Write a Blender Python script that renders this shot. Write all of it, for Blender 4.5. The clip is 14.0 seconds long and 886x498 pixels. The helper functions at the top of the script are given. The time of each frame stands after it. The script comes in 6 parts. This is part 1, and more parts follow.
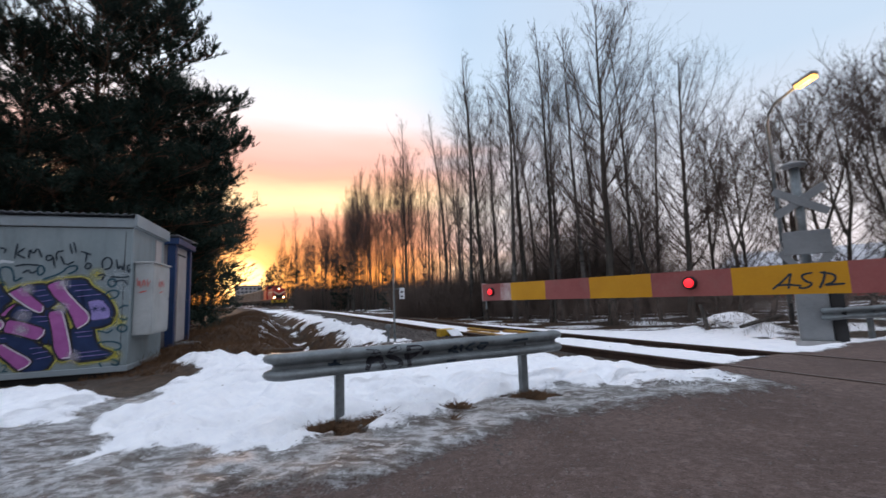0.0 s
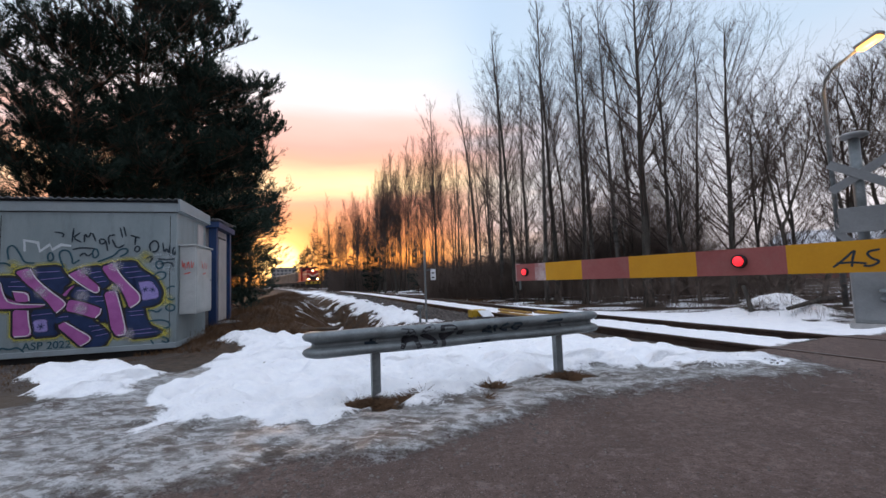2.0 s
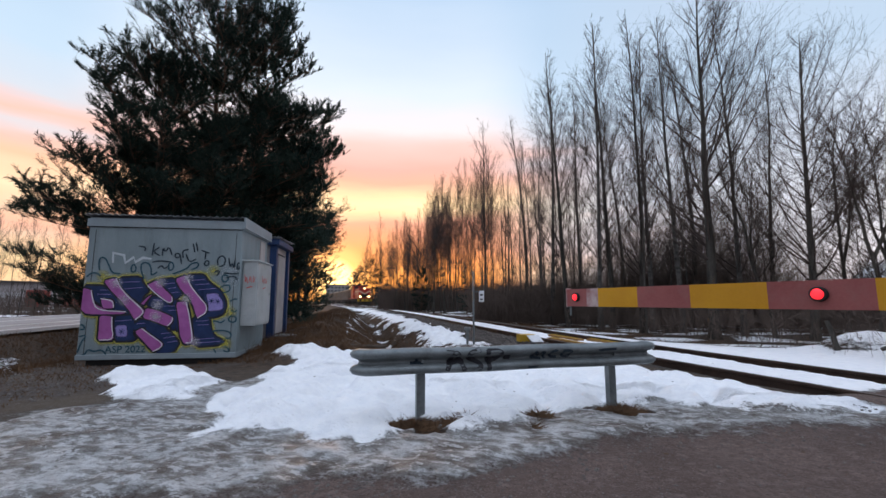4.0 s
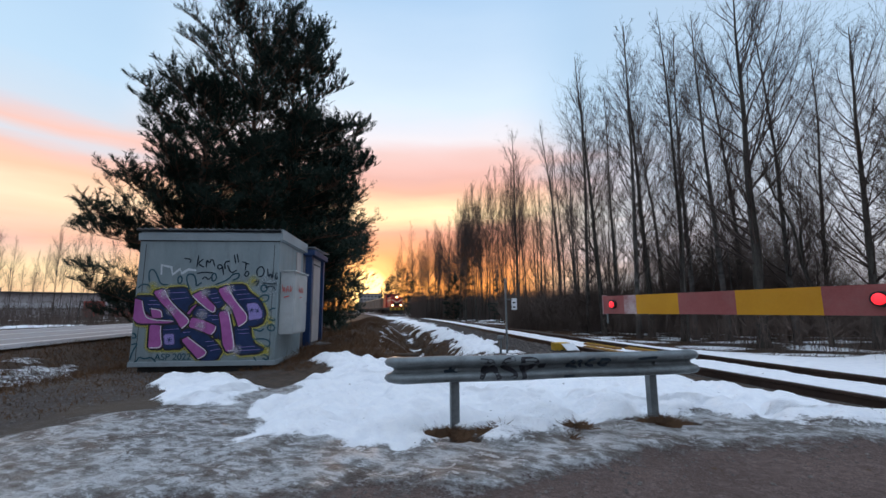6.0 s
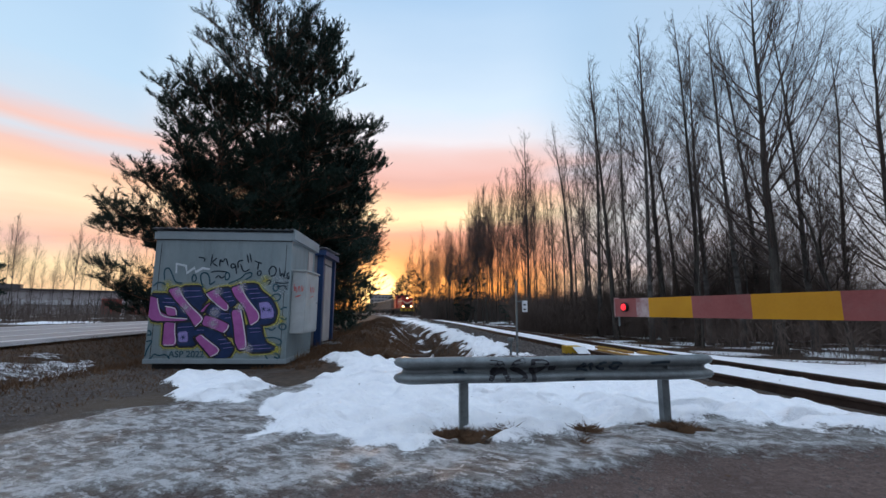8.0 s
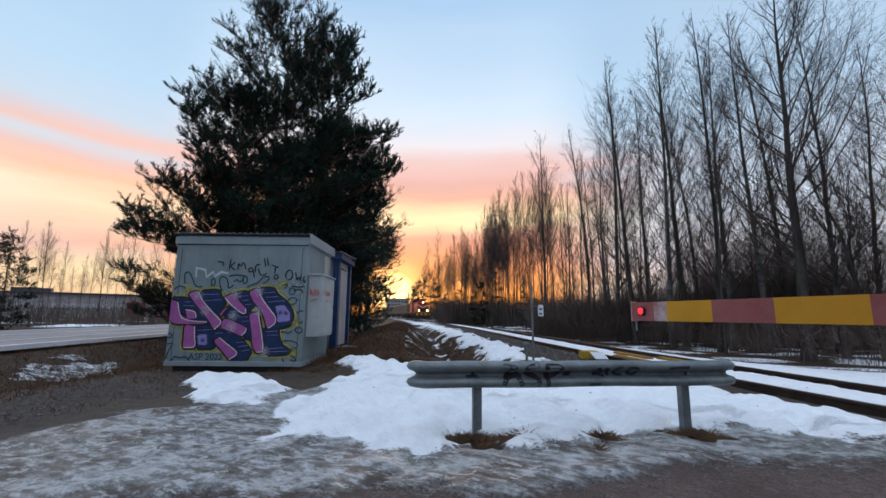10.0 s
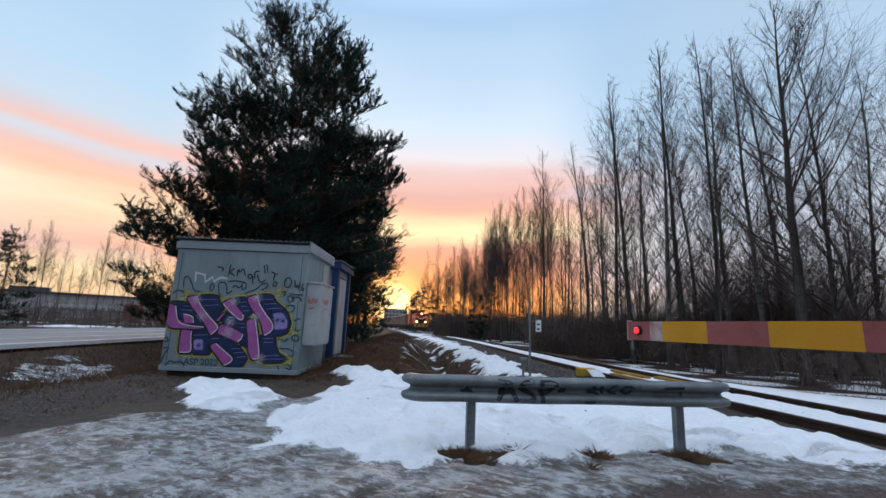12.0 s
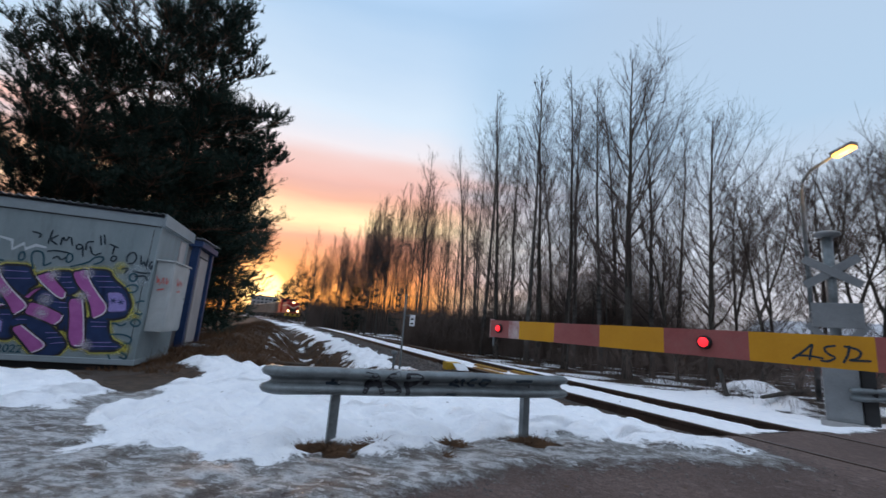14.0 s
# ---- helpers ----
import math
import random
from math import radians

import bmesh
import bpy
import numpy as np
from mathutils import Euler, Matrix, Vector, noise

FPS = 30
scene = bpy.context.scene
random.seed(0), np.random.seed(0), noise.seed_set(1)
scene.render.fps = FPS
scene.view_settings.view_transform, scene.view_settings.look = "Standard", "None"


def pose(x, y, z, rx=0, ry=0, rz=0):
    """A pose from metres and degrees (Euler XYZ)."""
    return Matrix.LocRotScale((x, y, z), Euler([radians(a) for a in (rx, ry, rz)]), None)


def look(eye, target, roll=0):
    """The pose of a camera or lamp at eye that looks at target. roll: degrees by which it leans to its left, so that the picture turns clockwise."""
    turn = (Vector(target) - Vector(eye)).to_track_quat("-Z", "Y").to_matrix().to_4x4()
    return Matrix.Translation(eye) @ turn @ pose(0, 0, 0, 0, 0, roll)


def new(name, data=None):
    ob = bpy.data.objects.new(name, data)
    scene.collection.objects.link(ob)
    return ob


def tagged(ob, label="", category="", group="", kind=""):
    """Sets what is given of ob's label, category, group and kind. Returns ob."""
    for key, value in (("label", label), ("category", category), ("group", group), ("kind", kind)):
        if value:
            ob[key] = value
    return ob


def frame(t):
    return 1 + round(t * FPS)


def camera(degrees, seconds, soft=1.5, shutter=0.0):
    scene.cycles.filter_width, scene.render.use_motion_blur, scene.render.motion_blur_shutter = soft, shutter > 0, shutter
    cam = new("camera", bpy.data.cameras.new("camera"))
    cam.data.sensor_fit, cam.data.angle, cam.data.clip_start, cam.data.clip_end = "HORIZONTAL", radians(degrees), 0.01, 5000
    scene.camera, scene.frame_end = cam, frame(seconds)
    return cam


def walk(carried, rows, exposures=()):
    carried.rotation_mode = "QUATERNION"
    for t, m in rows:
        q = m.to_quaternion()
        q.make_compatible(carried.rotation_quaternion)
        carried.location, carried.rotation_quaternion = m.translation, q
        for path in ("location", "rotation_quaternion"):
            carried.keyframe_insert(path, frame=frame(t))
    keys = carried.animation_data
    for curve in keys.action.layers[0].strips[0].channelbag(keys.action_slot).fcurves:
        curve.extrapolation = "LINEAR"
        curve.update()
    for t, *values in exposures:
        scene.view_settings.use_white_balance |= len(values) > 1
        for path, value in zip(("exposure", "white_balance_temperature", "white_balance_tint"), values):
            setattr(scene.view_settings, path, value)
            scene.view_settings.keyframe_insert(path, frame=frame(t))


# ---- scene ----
cam = camera(93.55, 14.0, shutter=0.3)
# seconds, eye x y z, yaw to the left, pitch up, roll
PATH = [
    (0, 0.009, -0.011, 1.073, 0.28, 6.57, -2.01),
    (0.5, -0.008, -0.029, 1.068, 5.95, 5.19, -0.98),
    (1, -0.020, -0.025, 1.065, 7.06, 5.20, -1.17),
    (1.5, -0.024, -0.006, 1.066, 5.63, 4.80, -1.78),
    (2, -0.029, 0.012, 1.061, 4.42, 4.20, -2.08),
    (2.5, -0.032, 0.041, 1.053, 2.58, 4.71, -1.65),
    (3, 0.001, 0.032, 1.054, 5.83, 5.70, -0.73),
    (3.5, -0.002, 0.023, 1.059, 8.73, 6.63, -0.20),
    (4, -0.011, 0.014, 1.065, 11.25, 7.22, -0.01),
    (6.5, -0.020, 0.001, 1.061, 15.70, 8.39, -0.29),
    (7, -0.012, 0.010, 1.056, 16.00, 8.38, 0.03),
    (7.5, -0.012, 0.008, 1.056, 16.96, 8.65, 0.34),
    (8, -0.015, 0.009, 1.055, 17.04, 8.56, 0.37),
    (10.5, 0.023, 0.034, 1.047, 19.88, 9.41, 0.78),
    (11, 0.035, 0.028, 1.049, 20.35, 9.92, 1.19),
    (11.5, 0.032, 0.015, 1.054, 20.51, 10.67, 1.78),
    (12, 0.031, 0.006, 1.056, 19.33, 10.74, 2.36),
    (12.5, 0.041, -0.002, 1.058, 17.03, 10.96, 2.99),
    (13, 0.049, -0.007, 1.060, 13.99, 10.98, 3.61),
    (13.5, 0.055, -0.009, 1.061, 9.07, 10.99, 4.08),
    (14, 0.060, -0.001, 1.059, 2.98, 10.82, 4.64),
]


def aim(x, y, z, yaw, pitch, roll):
    a, p = radians(yaw), radians(pitch)
    return look((x, y, z), (x - math.sin(a) * math.cos(p), y + math.cos(a) * math.cos(p), z + math.sin(p)), roll)


walk(cam, [(r[0], aim(*r[1:])) for r in PATH], [(0, 0.53, 7100, 15), (2.5, 0.55, 7050, 15), (4, 0.47, 6950, 14), (6.5, 0.35, 6450, 9), (11, 0.32, 6450, 9), (12.5, 0.31, 6450, 9), (14, 0.29, 6500, 10)])

# ---- sky and light ----
SUN_AZ = radians(-25.9)          # from +y towards +x
world = bpy.data.worlds.new("dusk_sky")
scene.world = world
world.use_nodes = True


def node(nt, kind, **values):
    """A node with its settings and inputs; an input may be a value or an output socket."""
    n = nt.nodes.new(kind)
    for key, value in values.items():
        if key.startswith("i_"):
            socket = n.inputs[int(key[2:])] if key[2:].isdigit() else n.inputs[key[2:].replace("_", " ")]
            if isinstance(value, bpy.types.NodeSocket):
                nt.links.new(value, socket)
            else:
                socket.default_value = value
        elif key == "operation":
            n.operation = value
        elif key == "blend":
            n.data_type, n.blend_type = "RGBA", value
    return n


def maths(nt, op, a, b=0.0, c=0.0):
    n = nt.nodes.new("ShaderNodeMath")
    n.operation = op
    for k, v in enumerate((a, b, c)):
        if isinstance(v, bpy.types.NodeSocket):
            nt.links.new(v, n.inputs[k])
        else:
            n.inputs[k].default_value = v
    return n.outputs[0]


def ramp(nt, fac, stops, smooth=False):
    n = nt.nodes.new("ShaderNodeValToRGB")
    r = n.color_ramp
    r.interpolation = "EASE" if smooth else "LINEAR"
    while len(r.elements) < len(stops):
        r.elements.new(0.5)
    for e, (p, c) in zip(r.elements, stops):
        e.position = p
        e.color = (c, c, c, 1) if isinstance(c, (int, float)) else (*c, 1)
    nt.links.new(fac, n.inputs[0])
    return n.outputs[0]


def blend(nt, fac, a, b, how="MIX"):
    n = nt.nodes.new("ShaderNodeMix")
    n.data_type, n.blend_type = "RGBA", how
    for k, v in ((0, fac), (6, a), (7, b)):
        if isinstance(v, bpy.types.NodeSocket):
            nt.links.new(v, n.inputs[k])
        elif k == 0:
            n.inputs[0].default_value = v
        else:
            n.inputs[k].default_value = (*v, 1)
    return n.outputs[2]


def fuzz(nt, vec, scale, detail=4.0, rough=0.55, kind="ShaderNodeTexNoise"):
    n = nt.nodes.new(kind)
    n.inputs["Scale"].default_value = scale
    if kind == "ShaderNodeTexNoise":
        n.inputs["Detail"].default_value, n.inputs["Roughness"].default_value = detail, rough
    if vec is not None:
        nt.links.new(vec, n.inputs["Vector"])
    return n.outputs[0]


def stretch(nt, vec, sx, sy, sz, rz=0.0):
    n = nt.nodes.new("ShaderNodeMapping")
    n.inputs["Scale"].default_value = (sx, sy, sz)
    n.inputs["Rotation"].default_value = (0, 0, rz)
    nt.links.new(vec, n.inputs["Vector"])
    return n.outputs[0]


def build_sky():
    nt = world.node_tree
    nt.nodes.clear()
    out = nt.nodes.new("ShaderNodeOutputWorld")
    bg = nt.nodes.new("ShaderNodeBackground")
    nt.links.new(bg.outputs[0], out.inputs[0])
    vec = nt.nodes.new("ShaderNodeTexCoord").outputs["Generated"]
    sep = nt.nodes.new("ShaderNodeSeparateXYZ")
    nt.links.new(vec, sep.inputs[0])
    up = maths(nt, "MAXIMUM", sep.outputs[2], 0.0)
    side = maths(nt, "ADD", maths(nt, "MULTIPLY", sep.outputs[0], math.sin(SUN_AZ)), maths(nt, "MULTIPLY", sep.outputs[1], math.cos(SUN_AZ)))
    # the same measured along the horizon alone, and how far round to the right
    flat_len = maths(nt, "SQRT", maths(nt, "MAXIMUM", maths(nt, "SUBTRACT", 1.0, maths(nt, "MULTIPLY", sep.outputs[2], sep.outputs[2])), 0.001))
    side = maths(nt, "DIVIDE", side, flat_len)
    cross = maths(nt, "SUBTRACT", maths(nt, "MULTIPLY", sep.outputs[0], math.cos(SUN_AZ)), maths(nt, "MULTIPLY", sep.outputs[1], math.sin(SUN_AZ)))
    # cloud bands waver along the horizon
    waver = fuzz(nt, stretch(nt, vec, 1.0, 1.0, 5.0), 2.6, 5.0, 0.55)
    high = maths(nt, "MAXIMUM", maths(nt, "MULTIPLY_ADD", maths(nt, "SUBTRACT", waver, 0.5), 0.07, up), 0.0)
    top = (0.86, 1.05, 1.36)
    away = ramp(nt, up, [(0.0, (0.62, 0.58, 0.62)), (0.18, (0.64, 0.68, 0.77)), (0.42, (0.39, 0.53, 0.69)), (0.66, (0.38, 0.50, 0.66)), (1.0, top)])
    towards = ramp(nt, high, [(0.0, (0.90, 0.26, 0.03)), (0.06, (0.98, 0.36, 0.08)), (0.11, (0.92, 0.33, 0.12)), (0.15, (0.86, 0.35, 0.20)), (0.19, (0.82, 0.38, 0.27)), (0.220, (1.15, 0.86, 0.50)), (0.238, (1.02, 0.70, 0.42)),
                               (0.27, (0.78, 0.43, 0.32)), (0.305, (0.72, 0.42, 0.37)), (0.35, (0.74, 0.53, 0.50)), (0.39, (0.74, 0.70, 0.74)), (0.46, (0.58, 0.69, 0.81)), (0.64, (0.36, 0.52, 0.72)), (1.0, top)])
    dusk = ramp(nt, up, [(0.0, (0.22, 0.22, 0.27)), (0.3, (0.24, 0.28, 0.36)), (0.6, (0.44, 0.52, 0.64)), (1.0, top)])
    away = blend(nt, ramp(nt, maths(nt, 'MULTIPLY_ADD', side, 0.5, 0.5), [(0.35, 0.0), (0.62, 1.0)], True), dusk, away)
    mid = ramp(nt, high, [(0.0, (0.80, 0.48, 0.28)), (0.075, (0.93, 0.70, 0.42)), (0.125, (0.74, 0.47, 0.40)), (0.16, (0.82, 0.59, 0.43)), (0.205, (0.90, 0.76, 0.54)), (0.25, (0.84, 0.52, 0.36)), (0.28, (0.76, 0.50, 0.44)),
                           (0.302, (0.58, 0.62, 0.69)), (0.325, (0.78, 0.51, 0.44)), (0.35, (0.54, 0.61, 0.70)), (0.42, (0.44, 0.60, 0.76)), (0.64, (0.34, 0.50, 0.70)), (1.0, top)])
    near = maths(nt, "MULTIPLY", ramp(nt, side, [(0.45, 0.0), (0.80, 1.0)], True), ramp(nt, cross, [(0.30, 1.0), (0.66, 0.0)], True))
    clear = blend(nt, ramp(nt, side, [(0.86, 0.0), (0.955, 1.0)], True), blend(nt, near, away, mid), towards)
    # thin streaks lit from below, grey away from the sunset
    streak = fuzz(nt, stretch(nt, vec, 1.1, 1.1, 9.0), 2.2, 5.0, 0.5)
    low = ramp(nt, up, [(0.0, 0.0), (0.05, 0.6), (0.16, 1.0), (0.33, 1.0), (0.44, 0.0)], True)
    mask = maths(nt, "MULTIPLY", ramp(nt, streak, [(0.45, 0.0), (0.62, 1.0)], True), low)
    glow = ramp(nt, up, [(0.0, (1.0, 0.30, 0.05)), (0.12, (1.0, 0.40, 0.16)), (0.22, (0.98, 0.48, 0.28)), (0.31, (0.86, 0.45, 0.38)), (0.42, (0.74, 0.55, 0.58))])
    grey = ramp(nt, up, [(0.0, (0.46, 0.46, 0.53)), (0.4, (0.38, 0.46, 0.57))])
    warm = ramp(nt, side, [(0.62, 0.0), (0.86, 1.0)], True)
    tone = blend(nt, maths(nt, "MULTIPLY", mask, 0.26), clear, blend(nt, warm, grey, glow))
    # brightest place over the vanished sun
    d = nt.nodes.new("ShaderNodeVectorMath")
    d.operation = "DISTANCE"
    nt.links.new(vec, d.inputs[0])
    d.inputs[1].default_value = (math.sin(SUN_AZ) * 0.998, math.cos(SUN_AZ) * 0.998, 0.05)
    core = ramp(nt, d.outputs["Value"], [(0.0, 1.0), (0.03, 0.9), (0.056, 0.18), (0.10, 0.03), (0.2, 0.0)], True)
    tone = blend(nt, core, tone, (2.6, 1.75, 0.70))
    sky = nt.nodes.new("ShaderNodeTexSky")
    sky.sky_type, sky.sun_disc = "NISHITA", False
    sky.sun_elevation, sky.sun_rotation = radians(2.5), SUN_AZ
    sky.dust_density = 2.0
    both = blend(nt, 0.004, tone, sky.outputs[0], "ADD")
    nt.links.new(both, bg.inputs[0])
    bg.inputs[1].default_value = 1.0


build_sky()
lamp = bpy.data.lights.new("sun", "SUN")
lamp.energy, lamp.angle, lamp.color = 0.5, radians(12), (1.0, 0.62, 0.35)
sun = new("sun", lamp)
sun.matrix_world = look((0, 0, 0), (-math.sin(SUN_AZ), -math.cos(SUN_AZ), -0.08))

# ---- materials ----


def surface(name, a, b, rough=0.7, metal=0.0, scale=3.0, fine=40.0, bump=0.2, dirt=None, dirt_amount=0.5, grain=(1, 1, 1), per_object=0.0, gloss=0.3):
    """A worn surface: two tones at a large and a small scale, dirt patches with their own shape, and a fine relief."""
    m = bpy.data.materials.new(name)
    m.use_nodes = True
    nt = m.node_tree
    p = nt.nodes["Principled BSDF"]
    vec = stretch(nt, nt.nodes.new("ShaderNodeTexCoord").outputs["Object"], *grain)
    big, small = fuzz(nt, vec, scale), fuzz(nt, vec, fine, 6.0, 0.65)
    fac = maths(nt, "ADD", maths(nt, "MULTIPLY", big, 0.65), maths(nt, "MULTIPLY", small, 0.35))
    col = ramp(nt, fac, [(0.34, a), (0.66, b)])
    if dirt:
        col = blend(nt, maths(nt, "MULTIPLY", ramp(nt, fuzz(nt, vec, scale * 1.7, 8.0, 0.7), [(0.5, 0.0), (0.68, 1.0)]), dirt_amount), col, dirt)
    if per_object:
        info = nt.nodes.new("ShaderNodeObjectInfo").outputs["Random"]
        col = blend(nt, 1.0, col, ramp(nt, info, [(0.0, 1.0 - per_object), (1.0, 1.0)]), "MULTIPLY")
    nt.links.new(col, p.inputs["Base Color"])
    nt.links.new(ramp(nt, small, [(0.3, max(rough - 0.12, 0.03)), (0.7, min(rough + 0.12, 1.0))]), p.inputs["Roughness"])
    p.inputs["Metallic"].default_value = metal
    p.inputs["Specular IOR Level"].default_value = gloss
    if bump:
        bn = nt.nodes.new("ShaderNodeBump")
        bn.inputs["Strength"].default_value = bump
        bn.inputs["Distance"].default_value = 0.02
        nt.links.new(small, bn.inputs["Height"])
        nt.links.new(bn.outputs[0], p.inputs["Normal"])
    return m


def glowing(name, colour, strength):
    m = bpy.data.materials.new(name)
    m.use_nodes = True
    p = m.node_tree.nodes["Principled BSDF"]
    p.inputs["Base Color"].default_value = (*colour, 1)
    p.inputs["Emission Color"].default_value = (*colour, 1)
    p.inputs["Emission Strength"].default_value = strength
    return m


ZINC = surface("galvanised_steel", (0.105, 0.122, 0.128), (0.225, 0.252, 0.258), 0.45, 0.35, 5.0, 60.0, 0.08, (0.10, 0.10, 0.10), 0.55)
RAIL_STEEL = surface("rusty_rail", (0.035, 0.022, 0.017), (0.08, 0.05, 0.038), 0.75, 0.2, 4.0, 60.0, 0.3)
RAIL_HEAD = surface("worn_rail_head", (0.07, 0.055, 0.048), (0.13, 0.105, 0.09), 0.5, 0.5, 6.0, 60.0, 0.05)
SLEEPER = surface("old_sleeper", (0.07, 0.055, 0.045), (0.15, 0.12, 0.10), 0.9, 0.0, 3.0, 50.0, 0.4, per_object=0.3)
HUT_PAINT = surface("grey_green_paint", (0.175, 0.225, 0.24), (0.25, 0.30, 0.315), 0.55, 0.0, 1.2, 30.0, 0.06, (0.13, 0.155, 0.16), 0.55, (2.2, 2.2, 0.5))
HUT_TRIM = surface("pale_grey_trim", (0.20, 0.245, 0.265), (0.28, 0.325, 0.345), 0.5, 0.0, 1.5, 30.0, 0.06, (0.2, 0.2, 0.2), 0.4)
ROOF_METAL = surface("weathered_roof_metal", (0.20, 0.22, 0.24), (0.34, 0.36, 0.38), 0.45, 0.6, 2.0, 40.0, 0.08)
CABINET = surface("cabinet_grey", (0.30, 0.325, 0.325), (0.44, 0.455, 0.45), 0.5, 0.0, 2.0, 40.0, 0.06, (0.28, 0.27, 0.25), 0.4)
BLUE = surface("blue_paint", (0.011, 0.030, 0.085), (0.022, 0.052, 0.14), 0.5, 0.0, 2.0, 40.0, 0.08)
PALE_WALL = surface("pale_boards", (0.34, 0.31, 0.30), (0.46, 0.42, 0.41), 0.6, 0.0, 2.0, 40.0, 0.08, (0.3, 0.27, 0.25), 0.4)
BOOM_RED = surface("faded_red_film", (0.27, 0.070, 0.066), (0.37, 0.115, 0.108), 0.45, 0.0, 4.0, 70.0, 0.05, (0.30, 0.14, 0.13), 0.4)
BOOM_YELLOW = surface("yellow_film", (0.56, 0.25, 0.008), (0.66, 0.32, 0.014), 0.42, 0.0, 4.0, 70.0, 0.05, (0.62, 0.30, 0.03), 0.4)
BOOM_WHITE = surface("scuffed_white_film", (0.34, 0.16, 0.15), (0.58, 0.47, 0.46), 0.5, 0.0, 9.0, 70.0, 0.05, (0.30, 0.10, 0.095), 0.8)
RED_LENS = glowing("lit_red_lens", (0.9, 0.02, 0.03), 1.4)
DARK = surface("dark_rubber", (0.015, 0.015, 0.015), (0.04, 0.04, 0.04), 0.7)
CONCRETE = surface("old_concrete", (0.30, 0.29, 0.28), (0.42, 0.41, 0.40), 0.85, 0.0, 3.0, 60.0, 0.3, (0.18, 0.17, 0.16), 0.5)
BARK_GREY = surface("grey_bark", (0.045, 0.040, 0.036), (0.13, 0.12, 0.105), 0.9, 0.0, 1.5, 18.0, 0.5, (0.03, 0.028, 0.026), 0.6, (3, 3, 0.8), 0.35, 0.1)
BARK_PALE = surface("pale_birch_bark", (0.06, 0.055, 0.050), (0.18, 0.168, 0.155), 0.85, 0.0, 1.2, 14.0, 0.4, (0.03, 0.028, 0.026), 0.8, (1, 1, 2.5), 0.35)
TWIG = surface("winter_twigs", (0.055, 0.043, 0.039), (0.135, 0.106, 0.095), 0.9, 0.0, 0.8, 10.0, 0.0, per_object=0.35, gloss=0.08)
BRUSH = surface("brown_brushwood", (0.10, 0.078, 0.068), (0.22, 0.168, 0.142), 0.95, 0.0, 0.5, 10.0, 0.0, per_object=0.3, gloss=0.08)
PINE_BARK = surface("pine_bark", (0.05, 0.032, 0.024), (0.16, 0.085, 0.055), 0.95, 0.0, 2.0, 20.0, 0.5, grain=(2, 2, 0.6))
NEEDLES = surface("pine_needles", (0.014, 0.026, 0.021), (0.046, 0.070, 0.054), 0.7, 0.0, 0.7, 12.0, 0.0, per_object=0.3, gloss=0.06)

# ---- building helpers ----


def thing(name, m, label, category, group="", kind=""):
    ob = new(name)
    ob.empty_display_size = 0.2
    ob.matrix_world = m
    return tagged(ob, label, category, group, kind)


def mesh_of(name, bm, material, smooth=False):
    me = bpy.data.meshes.new(name)
    bm.to_mesh(me)
    bm.free()
    for mat in material if isinstance(material, (list, tuple)) else (material,):
        me.materials.append(mat)
    if smooth:
        me.polygons.foreach_set("use_smooth", [True] * len(me.polygons))
    return me


def part(name, bm, material, parent, label="", at=None, smooth=False):
    ob = new(name, bm if isinstance(bm, bpy.types.Mesh) else mesh_of(name, bm, material, smooth))
    ob.parent = parent
    if at is not None:
        ob.matrix_local = at
    return tagged(ob, label)


def block(sx, sy, sz, x=0, y=0, z=0, bevel=0.0, bm=None, m=None):
    """A box with its base centre at x, y, z, its edges bevelled."""
    bm = bm or bmesh.new()
    made = bmesh.ops.create_cube(bm, size=1.0, matrix=(m or Matrix()) @ Matrix.Translation((x, y, z + sz / 2)) @ Matrix.Diagonal((sx, sy, sz, 1)))
    if bevel:
        edges = {e for v in made["verts"] for e in v.link_edges}
        bmesh.ops.bevel(bm, geom=list(edges), offset=bevel, segments=2, profile=0.5, affect="EDGES")
    return bm


def rod(points, radius, sides=8, bm=None, cap=True):
    """A tube along points; radius is one number or one a point."""
    bm = bm or bmesh.new()
    pts = [Vector(p) for p in points]
    radii = radius if isinstance(radius, (list, tuple)) else [radius] * len(pts)
    rings = []
    for k, p in enumerate(pts):
        way = (pts[min(k + 1, len(pts) - 1)] - pts[max(k - 1, 0)]).normalized()
        a = way.orthogonal().normalized() if abs(way.z) > 0.95 else way.cross((0, 0, 1)).normalized()
        b = way.cross(a)
        rings.append([bm.verts.new(p + radii[k] * (math.cos(w) * a + math.sin(w) * b)) for w in (2 * math.pi * i / sides for i in range(sides))])
    for r, s in zip(rings, rings[1:]):
        for i in range(sides):
            bm.faces.new((r[i], r[(i + 1) % sides], s[(i + 1) % sides], s[i]))
    if cap:
        bm.faces.new(rings[0][::-1])
        bm.faces.new(rings[-1])
    return bm


def sweep(profile, stations, bm=None, closed=True):
    """A profile of (u, v) carried along stations of (origin, u axis, v axis)."""
    bm = bm or bmesh.new()
    rings = [[bm.verts.new(o + u * a + v * b) for u, v in profile] for o, a, b in stations]
    n = len(profile)
    for r, s in zip(rings, rings[1:]):
        for i in range(n if closed else n - 1):
            bm.faces.new((r[i], r[(i + 1) % n], s[(i + 1) % n], s[i]))
    if closed:
        bm.faces.new(rings[0][::-1])
        bm.faces.new(rings[-1])
    bmesh.ops.recalc_face_normals(bm, faces=bm.faces[:])
    return bm


